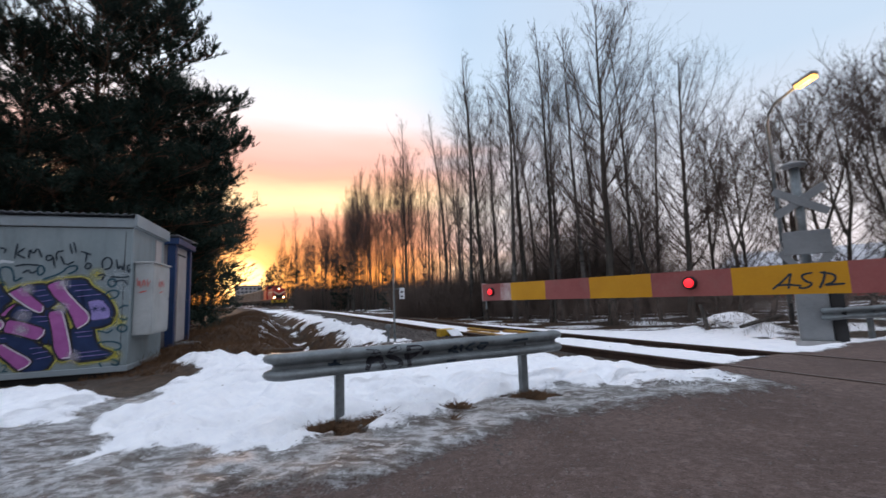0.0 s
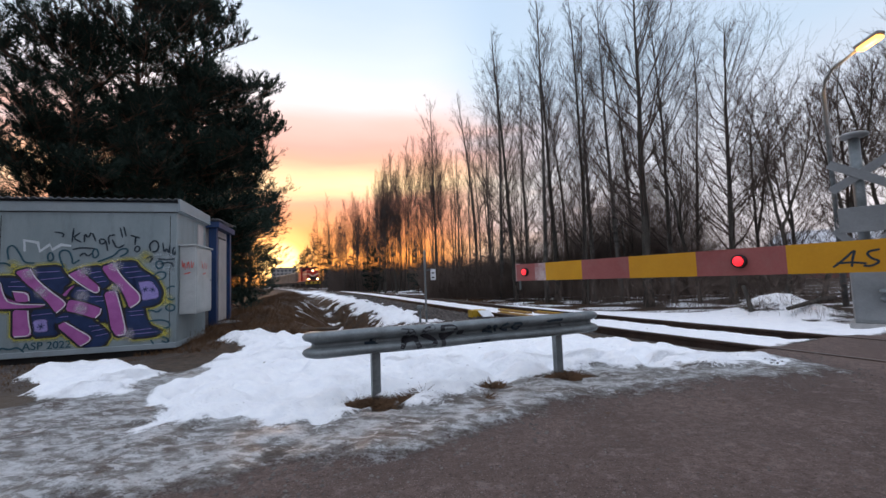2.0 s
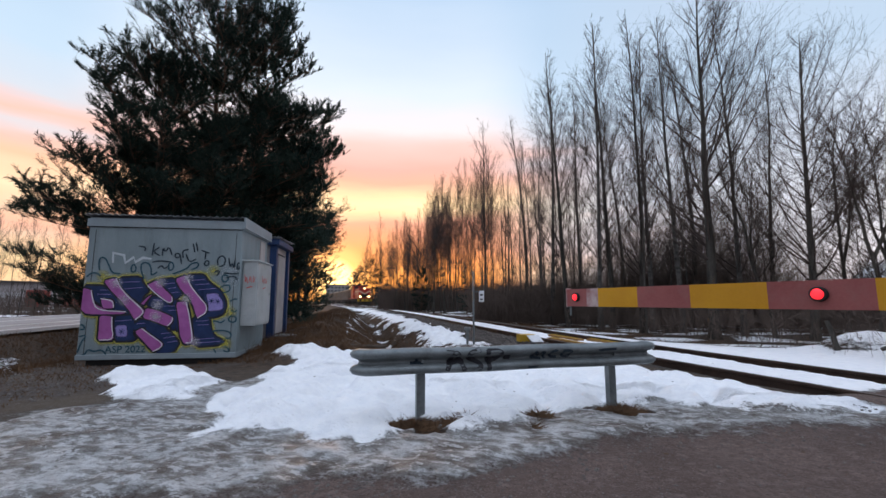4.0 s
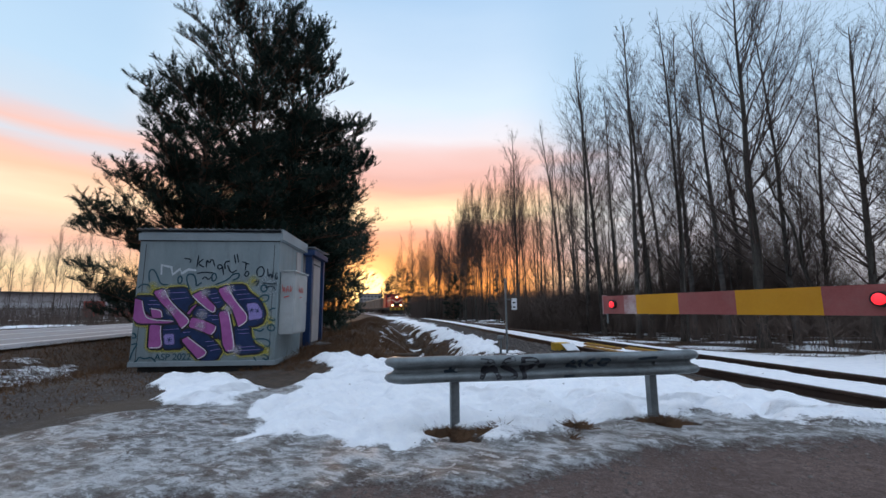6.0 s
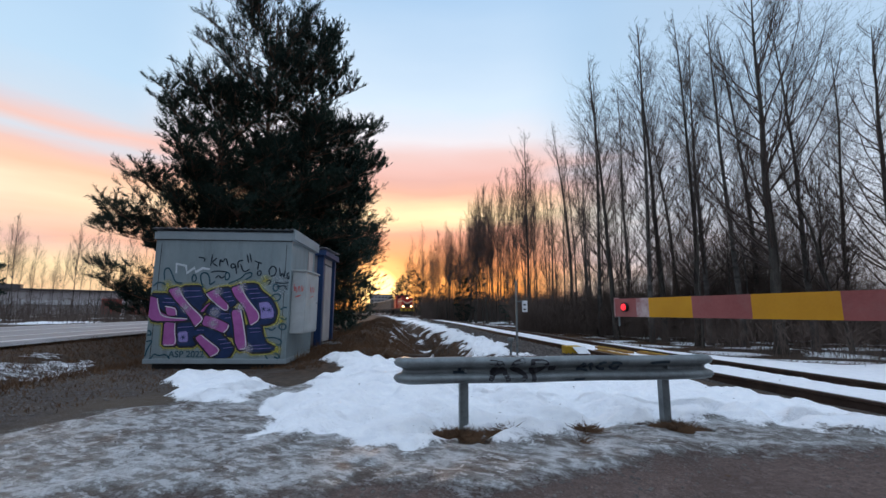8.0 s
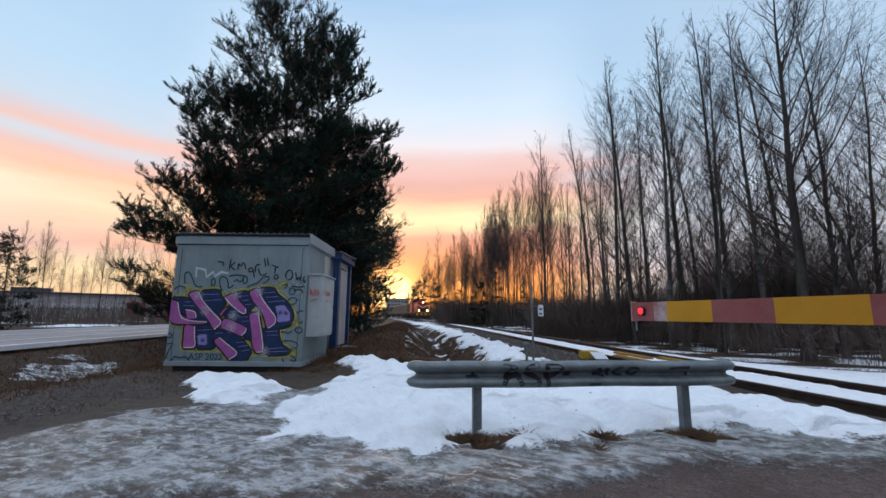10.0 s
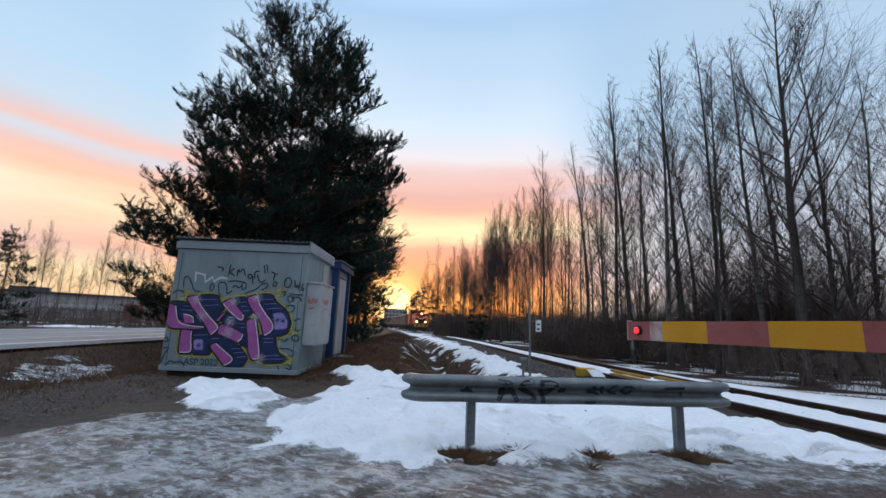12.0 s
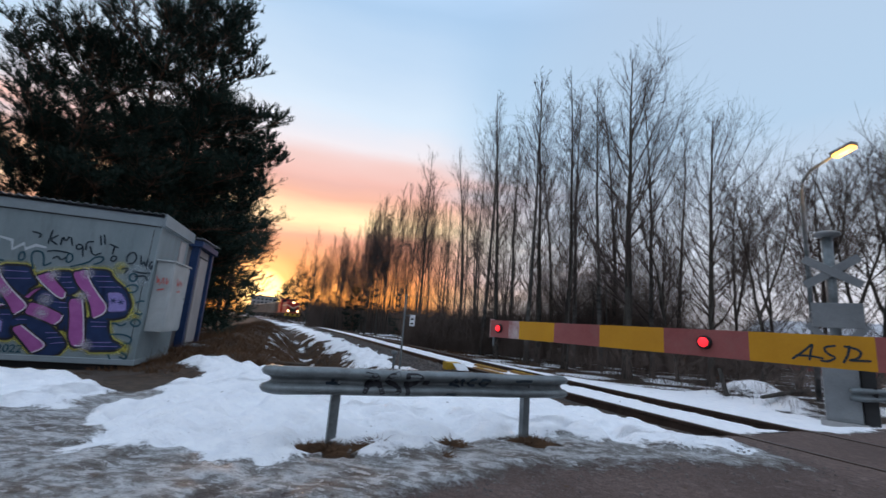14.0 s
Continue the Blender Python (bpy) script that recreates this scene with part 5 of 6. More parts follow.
    # teal bubbles round the piece
    w.line("doodle", [(0.04, 1.50), (0.10, 1.57), (0.20, 1.57), (0.26, 1.52)], 0.026, 0.0092, SPRAY_TEAL)
    w.line("doodle", [(0.23, 1.62), (0.20, 1.82), (0.29, 1.86), (0.38, 1.70), (0.43, 1.57), (0.57, 1.56)], 0.026, 0.0092, SPRAY_TEAL)
    w.line("doodle", [(0.75, 1.59), (0.73, 1.68), (0.78, 1.74), (0.82, 1.66), (0.80, 1.59), (0.75, 1.59)], 0.026, 0.0092, SPRAY_TEAL)
    w.line("doodle", [(0.96, 1.47), (0.89, 1.65), (0.90, 1.76), (1.02, 1.76), (1.07, 1.63), (1.07, 1.52), (1.17, 1.60)], 0.026, 0.0092, SPRAY_TEAL)
    w.line("doodle", [(1.36, 1.63), (1.34, 1.74), (1.40, 1.79), (1.44, 1.69), (1.40, 1.63), (1.36, 1.63)], 0.026, 0.0092, SPRAY_TEAL)
    w.line("doodle", [(1.42, 1.56), (1.66, 1.66), (1.72, 1.76), (1.85, 1.78), (1.84, 1.69), (1.73, 1.64)], 0.026, 0.0092, SPRAY_TEAL)
    w.line("doodle", [(2.26, 1.48), (2.27, 1.55), (2.36, 1.55), (2.38, 1.46), (2.30, 1.41), (2.26, 1.48)], 0.026, 0.0092, SPRAY_TEAL)
    w.line("doodle", [(2.23, 1.30), (2.30, 1.37), (2.42, 1.36), (2.40, 1.25), (2.29, 1.23)], 0.026, 0.0092, SPRAY_TEAL)
    w.line("doodle", [(2.43, 1.07), (2.49, 1.12), (2.57, 1.11)], 0.026, 0.0092, SPRAY_TEAL)
    w.line("doodle", [(2.44, 0.91), (2.53, 0.88), (2.58, 0.92)], 0.026, 0.0092, SPRAY_TEAL)
    w.line("doodle", [(2.15, 0.72), (2.22, 0.72), (2.29, 0.68), (2.36, 0.74)], 0.026, 0.0092, SPRAY_TEAL)
    w.line("doodle", [(2.41, 0.75), (2.46, 0.82), (2.57, 0.79), (2.57, 0.71), (2.47, 0.69), (2.41, 0.75)], 0.026, 0.0092, SPRAY_TEAL)
    w.line("doodle", [(2.16, 0.54), (2.34, 0.56), (2.48, 0.51), (2.48, 0.42), (2.38, 0.41)], 0.026, 0.0092, SPRAY_TEAL)
    w.line("doodle", [(2.37, 0.27), (2.46, 0.23), (2.45, 0.16), (2.36, 0.20)], 0.026, 0.0092, SPRAY_TEAL)
    w.line("doodle", [(2.20, 0.23), (2.26, 0.13), (2.27, 0.06)], 0.026, 0.0092, SPRAY_TEAL)
    w.line("doodle", [(-0.03, 0.67), (0.07, 0.67), (0.10, 0.59), (-0.01, 0.59)], 0.026, 0.0092, SPRAY_TEAL)
    w.line("doodle", [(-0.00, 0.47), (0.14, 0.50), (0.06, 0.37), (0.02, 0.20)], 0.026, 0.0092, SPRAY_TEAL)
    w.line("doodle", [(0.01, 0.13), (0.13, 0.16), (0.18, 0.26), (0.27, 0.21), (0.39, 0.25), (0.47, 0.16)], 0.026, 0.0092, SPRAY_TEAL)
    # older black tags
    w.line("scrawl", [(1.06, 1.89), (1.08, 2.12)], 0.026, 0.0100, SPRAY_INK, 1)
    w.line("scrawl", [(1.17, 2.05), (1.07, 1.96), (1.19, 1.89)], 0.026, 0.0100, SPRAY_INK, 1)
    w.line("scrawl", [(1.23, 1.89), (1.23, 2.05), (1.28, 1.95), (1.33, 2.07), (1.39, 1.90)], 0.026, 0.0100, SPRAY_INK, 1)
    w.line("scrawl", [(1.52, 1.93), (1.44, 1.94), (1.45, 1.85), (1.52, 1.87), (1.52, 1.95), (1.56, 1.74)], 0.026, 0.0100, SPRAY_INK, 1)
    w.line("scrawl", [(1.58, 1.85), (1.56, 1.99), (1.66, 2.01)], 0.026, 0.0100, SPRAY_INK, 1)
    w.line("scrawl", [(1.62, 1.93), (1.69, 1.77), (1.80, 1.84)], 0.026, 0.0100, SPRAY_INK, 1)
    w.line("scrawl", [(1.73, 2.13), (1.77, 1.96)], 0.026, 0.0100, SPRAY_INK, 1)
    w.line("scrawl", [(1.78, 2.15), (1.82, 1.98)], 0.026, 0.0100, SPRAY_INK, 1)
    w.line("scrawl", [(1.88, 2.00), (2.02, 1.95)], 0.026, 0.0100, SPRAY_INK, 1)
    w.line("scrawl", [(1.96, 1.98), (1.95, 1.83)], 0.026, 0.0100, SPRAY_INK, 1)
    w.line("scrawl", [(1.94, 1.74), (1.97, 1.82), (2.03, 1.79), (2.00, 1.71), (1.94, 1.74)], 0.026, 0.0100, SPRAY_INK, 1)
    w.line("scrawl", [(1.07, 1.77), (1.19, 1.80), (1.38, 1.78)], 0.026, 0.0100, SPRAY_INK, 1)
    w.line("scrawl", [(1.17, 1.66), (1.23, 1.72), (1.28, 1.65), (1.35, 1.71)], 0.026, 0.0100, SPRAY_INK, 1)
    w.line("scrawl", [(2.18, 1.73), (2.16, 1.84), (2.24, 1.92), (2.31, 1.84), (2.28, 1.72), (2.20, 1.71)], 0.026, 0.0100, SPRAY_INK, 1)
    w.line("scrawl", [(2.36, 1.87), (2.39, 1.68), (2.42, 1.79), (2.46, 1.66), (2.47, 1.83)], 0.026, 0.0100, SPRAY_INK, 1)
    w.line("scrawl", [(2.59, 1.78), (2.52, 1.77), (2.51, 1.68), (2.59, 1.65), (2.60, 1.72)], 0.026, 0.0100, SPRAY_INK, 1)
    w.line("scrawl", [(2.29, 1.59), (2.45, 1.57), (2.57, 1.59)], 0.026, 0.0100, SPRAY_INK, 1)
    w.line("scrawl", [(2.12, 1.61), (2.23, 1.64), (2.17, 1.53)], 0.026, 0.0100, SPRAY_INK, 1)
    w.line("scrawl", [(0.82, 2.06), (0.95, 2.04), (0.93, 1.97)], 0.026, 0.0100, SPRAY_INK, 1)
    w.line("scrawl", [(2.33, 1.50), (2.48, 1.54), (2.53, 1.45)], 0.026, 0.0100, SPRAY_INK, 1)
    # pale overpainted tag
    w.line("overpaint", [(0.43, 1.75), (0.42, 1.93), (0.60, 1.89), (0.63, 1.75), (0.76, 1.86), (0.79, 1.77), (0.91, 1.85), (1.05, 1.83)], 0.05, 0.0022, SPRAY_PALE, 0)
    # yellow flares
    for u, v in [(0.29, 1.52), (2.11, 1.63), (2.45, 0.87), (2.40, 0.32), (0.88, 0.57)]:
        part("flare", puff(u, v, 0.13, w.depth(0.0060), 0.55), MIST_YELLOW, hut)
    part("mist", puff(2.42, 1.55, 0.26, w.depth(0.0030), 0.55), MIST_PALE, hut)


def lettering(text, size, material, parent, at, name="lettering"):
    cu = bpy.data.curves.new(name, "FONT")
    cu.body, cu.size, cu.offset = text, size, size * 0.012
    tmp = bpy.data.objects.new(name, cu)
    me = bpy.data.meshes.new_from_object(tmp)
    bpy.data.objects.remove(tmp)
    me.materials.clear()
    me.materials.append(material)
    return part(name, me, None, parent, at=at)


hut = bpy.data.objects["equipment_hut"]
build_graffiti(hut)
lettering("ASP 2022", 0.165, SPRAY_TEAL, hut, pose(0.44, -0.009, 0.19, 90, 0, 0))


def wall_cabinet():
    """Meter cabinet on the hut's side wall."""
    c = thing("meter_cabinet", HUT_M @ pose(HUT_W, 0.10, 0.62), "pale grey steel meter cabinet with red scribbles on the hut wall", "cabinet")
    part("body", block(0.26, 0.98, 1.20, 0.135, 0.51, 0, 0.012), CABINET, c)
    part("lid", block(0.30, 1.06, 0.03, 0.145, 0.51, 1.20, 0.006), CABINET, c)
    door = part("door", block(0.014, 0.94, 1.12, 0.272, 0.51, 0.04, 0.004), CABINET, c)
    part("lock", rod([(0.278, 0.90, 0.6), (0.292, 0.90, 0.6)], 0.02, 10), ZINC, door)
    for k, pts in enumerate(([(0.06, 0.95), (0.10, 0.78), (0.12, 0.93), (0.16, 0.78)], [(0.2, 0.8), (0.24, 0.95), (0.28, 0.8)], [(0.33, 0.93), (0.34, 0.78), (0.4, 0.9)], [(0.12, 0.7), (0.32, 0.73)])):
        part("scribble", ribbon(pts, 0.022, 0, place=lambda u, v, k=k: (u * 0.55 + 0.02, -0.004 - 0.0003 * k, v), soft=1), SPRAY_RED, c)
        part("scribble", ribbon(pts, 0.022, 0, place=lambda u, v, k=k: (0.283 + 0.0003 * k, u + 0.25, v), soft=1), SPRAY_RED, door)


wall_cabinet()
part("vent", block(0.03, 0.34, 0.5, HUT_W + 0.01, 1.32, 1.85, 0.006), PALE_WALL, hut, "pale vent plate")
part("roof_flashing", block(0.03, HUT_D + 0.16, 0.2, HUT_W + 0.055, HUT_D / 2, 2.42), HUT_TRIM, hut)

# scrawls on the guardrail and the boom
WAVE_V = (0.000, 0.014, 0.044, 0.074, 0.094, 0.113, 0.132, 0.152, 0.182, 0.212, 0.226)
WAVE_U = (0.020, -0.034, -0.056, -0.040, 0.014, 0.026, 0.014, -0.040, -0.056, -0.034, 0.020)


def rail_scrawl(x, pts, width, n, paint=SPRAY_BLACK):
    """A marker stroke that lies on the waved beam; heights from its lower edge."""
    def on_beam(u, v):
        v = min(max(v, 0.006), 0.220)
        return u, float(np.interp(v, WAVE_V, WAVE_U)) - 0.004 - 0.0003 * n, 0.432 + v
    part("scrawl", ribbon([(x + u, v) for u, v in pts], width, 0, place=on_beam, soft=3), paint, rail_guard)


for n, (x, pts) in enumerate((
        (0.82, [(0.0, 0.03), (0.05, 0.12), (0.09, 0.20), (0.13, 0.12), (0.17, 0.02)]), (0.84, [(0.0, 0.09), (0.08, 0.11), (0.15, 0.10)]), (0.80, [(0.02, 0.19), (0.09, 0.18)]),
        (1.02, [(0.12, 0.20), (0.02, 0.18), (0.0, 0.13), (0.10, 0.10), (0.13, 0.06), (0.08, 0.02), (-0.02, 0.03)]),
        (1.20, [(0.02, 0.00), (0.02, 0.10), (0.01, 0.20)]), (1.20, [(0.0, 0.19), (0.14, 0.19), (0.15, 0.13), (0.03, 0.10)]), (1.38, [(0.0, 0.125), (0.06, 0.125)]))):
    rail_scrawl(x, pts, 0.042, n)
for n, (x, pts) in enumerate((
        (1.66, [(0.0, 0.10), (0.03, 0.18), (0.07, 0.12), (0.11, 0.18), (0.14, 0.10)]), (1.66, [(0.0, 0.12), (0.10, 0.10)]), (1.84, [(0.08, 0.18), (0.0, 0.16), (0.02, 0.11), (0.09, 0.11)]),
        (1.97, [(0.0, 0.16), (0.02, 0.11), (0.10, 0.11), (0.10, 0.17), (0.0, 0.17)]), (0.50, [(0.0, 0.10), (0.12, 0.10)]), (0.56, [(0.0, 0.14), (0.0, 0.10)]), (1.60, [(0.0, 0.03), (0.10, 0.03)]), (2.36, [(0.0, 0.16), (0.10, 0.17), (0.20, 0.17)]))):
    rail_scrawl(x, pts, 0.026, n, SPRAY_INK)
boom = bpy.data.objects["barrier_boom"]
for n, pts in enumerate(([(2.38, 0.03), (2.45, 0.075), (2.51, 0.125), (2.49, 0.08), (2.48, 0.03)], [(2.40, 0.05), (2.48, 0.055), (2.56, 0.045)], [(2.63, 0.115), (2.56, 0.105), (2.58, 0.07), (2.63, 0.055), (2.58, 0.03), (2.54, 0.035)], [(2.66, 0.03), (2.69, 0.075), (2.70, 0.12)], [(2.67, 0.115), (2.76, 0.10), (2.74, 0.055), (2.67, 0.045), (2.80, 0.05)])):
    part("scrawl", ribbon([(2.47 + (u - 2.38) * 0.74, v) for u, v in pts], 0.011, 0.0262 + 0.0002 * n, soft=2), SPRAY_INK, boom)

# ---- crossing furniture beyond the line ----
MAST_GREY = surface("mast_grey", (0.15, 0.16, 0.165), (0.245, 0.258, 0.262), 0.5, 0.1, 2.0, 40.0, 0.06, (0.2, 0.2, 0.2), 0.4)


def signal_mast():
    m = thing("crossing_signal", pose(7.06, 8.17, -0.05, 0, 0, -38), "grey level crossing signal mast on a steel cabinet", "signal")
    part("footing", block(0.62, 0.56, 0.12, 0, 0, -0.06, 0.01), CONCRETE, m)
    body = part("cabinet", block(0.48, 0.46, 1.25, 0, 0, 0.06, 0.015), MAST_GREY, m)
    part("cabinet_door", block(0.40, 0.014, 1.1, 0, -0.236, 0.12, 0.004), MAST_GREY, body)
    # dark block added to stand for the cabinet's shaded right face
    part("side_box", block(0.20, 0.3, 0.95, 0.36, 0.05, 0.05, 0.012), DARK, m, "dark block in place of the shaded cabinet side")
    part("pole", rod([(0, 0, 1.25), (0, 0, 3.46)], 0.085, 12), ZINC, m, smooth=True)
    head = part("signal_plate", block(0.72, 0.04, 0.46, 0.04, -0.12, 1.70, 0.01), MAST_GREY, m)
    for dx in (-0.22, 0.26):
        part("hood", rod([(dx, -0.11, 1.93), (dx, 0.14, 1.90)], [0.13, 0.14], 14, cap=False), MAST_GREY, head)
        part("lens", rod([(dx, -0.08, 1.93), (dx, -0.06, 1.93)], 0.11, 14), GLASS, head)
    for a in (33, -33):
        part("cross_board", block(0.95, 0.02, 0.15, 0, 0, -0.075, 0.004, m=pose(0.02, -0.11 - 0.02 * (a > 0), 2.75, 0, a, 0)), MAST_GREY, m)
    for a in (52, -52):
        part("lower_board", block(0.62, 0.02, 0.13, 0, 0, -0.065, 0.004, m=pose(0.02 + a * 0.004, -0.10 - 0.02 * (a > 0), 1.52, 0, -a, 0)), MAST_GREY, m)
    part("bell", block(0.34, 0.26, 0.22, 0.0, 0.02, 1.25, 0.03), MAST_GREY, m)
    cap = bmesh.new()
    bmesh.ops.create_uvsphere(cap, u_segments=16, v_segments=8, radius=0.22, matrix=Matrix.Translation((0, 0, 3.50)) @ Matrix.Diagonal((1, 1, 0.30, 1)))
    part("cap", cap, MAST_GREY, m, smooth=True)


signal_mast()
guardrail(pose(6.95, 7.72, 0, 0, 0, 17), 3.0, 0.40, (0.42, 1.25, 2.4), "grey steel guardrail beside the road beyond the line", "guardrails")

SODIUM = glowing("sodium_glow", (1.0, 0.43, 0.075), 4.0)


def street_lamp():
    px, py = polar(39.1, 16.4)
    hx, hy = polar(42.7, 15.6)
    s = thing("street_lamp", pose(px, py, -0.1), "lit sodium street lamp on a bent grey pole", "lamp")
    dx, dy = hx - px, hy - py
    part("pole", rod([(0, 0, 0), (0, 0, 6.2), (dx * 0.06, dy * 0.06, 6.55), (dx * 0.25, dy * 0.25, 6.78), (dx * 0.85, dy * 0.85, 7.0)], [0.07, 0.05, 0.045, 0.04, 0.035], 8), ZINC, s, smooth=True)
    turn = math.degrees(math.atan2(dy, dx))
    head = part("head", block(0.62, 0.24, 0.10, 0, 0, 0.02, 0.03), MAST_GREY, s, at=pose(dx * 1.0, dy * 1.0, 7.0, 0, -10, turn))
    part("bulb", block(0.54, 0.22, 0.11, 0, 0, -0.08, 0.04), SODIUM, head, "glowing orange lamp glass")
    li = bpy.data.lights.new("sodium", "POINT")
    li.energy, li.color, li.shadow_soft_size = 60, (1.0, 0.5, 0.15), 0.2
    new("sodium", li).location = (hx, hy, 6.7)


street_lamp()
YELLOW = surface("worn_yellow_paint", (0.42, 0.25, 0.02), (0.60, 0.38, 0.04), 0.6, 0.0, 4.0, 50.0, 0.15, (0.16, 0.10, 0.04), 0.6)
WHITE = surface("dirty_white_paint", (0.55, 0.56, 0.57), (0.70, 0.71, 0.72), 0.6, 0.0, 4.0, 50.0, 0.08)
OAK = surface("ochre_boards", (0.22, 0.11, 0.03), (0.36, 0.20, 0.06), 0.7, 0.0, 3.0, 50.0, 0.2, (0.08, 0.05, 0.03), 0.6)


def line_marker():
    p = thing("marker_post", pose(-1.42, 11.32, -0.1), "thin grey post with a small white plate beside the line", "sign post")
    part("post", rod([(0, 0, 0), (0, 0, 2.0)], 0.028, 8), ZINC, p)
    part("bracket", block(0.16, 0.02, 0.03, 0.10, 0, 1.42), ZINC, p)
    plate = part("plate", block(0.14, 0.02, 0.30, 0.22, 0, 1.16, 0.004), WHITE, p, "white plate with dark bars")
    for z in (1.21, 1.33):
        part("bar", block(0.07, 0.006, 0.04, 0.22, -0.012, z), DARK, plate)
    q = thing("junction_post", pose(-1.58, 11.25, -0.1), "short post with a grey junction box", "post")
    part("post", rod([(0, 0, 0), (0, 0, 0.42)], 0.03, 8), ZINC, q)
    part("box", block(0.15, 0.12, 0.09, 0, 0, 0.40, 0.01), ZINC, q)


line_marker()


def line_gear():
    way, right = track_frame(11.0)
    turn = math.degrees(math.atan2(right.y, right.x))
    p = track(10.3, -1.25)
    y = thing("point_machine", pose(p.x, p.y, -0.02, 0, 0, turn), "yellow box with a white slanted lid beside the rail", "track gear")
    part("body", block(0.42, 0.30, 0.20, 0, 0.1, 0, 0.012), YELLOW, y)
    part("lid", block(0.34, 0.36, 0.02, 0, 0, 0, 0.004, m=pose(0.10, -0.28, 0.10, 24, 0, 0)), WHITE, y, "white slanted lid")
    for q, s0 in ((-0.45, 9.6), (0.12, 10.6), (0.45, 9.0)):
        p = track(s0, q)
        b = thing("plank", pose(p.x, p.y, -0.03, 0, 0, turn), "worn ochre plank lying between the rails", "plank", "planks between the rails")
        part("board", block(0.20, 1.7, 0.10, 0, 0, 0, 0.012), OAK, b)
        part("edge_strip", block(0.03, 1.5, 0.02, -0.05, 0, 0.10, 0.004), YELLOW, b)


line_gear()
for k, (x, y, turn, l) in enumerate(((-5.6, 8.35, 18, 2.4), (-5.2, 8.75, 10, 2.1))):
    lg = thing("wooden_pole", pose(x, y, 0.07, 0, 0, turn), "grey weathered pole lying on the grass", "pole", "poles on the grass")
    part("pole", rod([(0, 0, 0), (l * 0.5, 0.02, 0.015), (l, 0, 0)], [0.04, 0.037, 0.03], 8), SLEEPER, lg)

log = thing("log", pose(7.75, 11.22, 0.02), "dark bare log lying in snow beside the wood", "log")
part("log", rod([(0, 0, 0), (1.38, 1.09, 0.06), (2.76, 2.08, 0.10)], [0.045, 0.06, 0.07], 9), BARK_GREY, log, smooth=True)
stake = thing("stake", pose(7.32, 11.94, -0.1, 0, -12, 0), "short leaning wooden stake in the snow", "stake")
part("stake", rod([(0, 0, 0), (0.01, 0, 0.4), (0, 0.01, 0.72)], [0.06, 0.055, 0.05], 8), BARK_GREY, stake)

# ---- the train, far down the line ----
LOCO_RED = surface("loco_red", (0.34, 0.025, 0.022), (0.46, 0.05, 0.04), 0.4, 0.0, 1.0, 20.0, 0.03, (0.14, 0.03, 0.03), 0.4)
CREAM = surface("cream_stripe", (0.55, 0.46, 0.36), (0.68, 0.58, 0.46), 0.45, 0.0, 1.0, 20.0, 0.03)
UNDER = surface("grimy_underframe", (0.025, 0.022, 0.02), (0.06, 0.05, 0.045), 0.85, 0.1, 1.0, 20.0, 0.1)
WAGON = surface("wagon_brown", (0.15, 0.11, 0.085), (0.24, 0.185, 0.145), 0.75, 0.0, 0.6, 15.0, 0.1, (0.08, 0.06, 0.05), 0.6)
HEADLIGHT = glowing("headlight", (1.0, 0.72, 0.32), 7.0)


def on_track(s):
    """A pose at s on the rails; y points to the crossing."""
    way, right = track_frame(s)
    f = -way
    r = Vector((f.y, -f.x, 0))
    return Matrix.Translation(track(s, 0, RAIL_Z + 0.25)) @ Matrix((r, f, (0, 0, 1))).transposed().to_4x4()


def bogie(parent, y, axles=2):
    b = part("bogie", block(2.2, 2.6, 0.35, 0, y, 0.45, 0.03), UNDER, parent)
    for k in range(axles):
        for x in (-0.78, 0.78):
            part("wheel", rod([(x - 0.06, y - 0.8 + 1.6 * k, 0.46), (x + 0.06, y - 0.8 + 1.6 * k, 0.46)], 0.46, 16), UNDER, b)


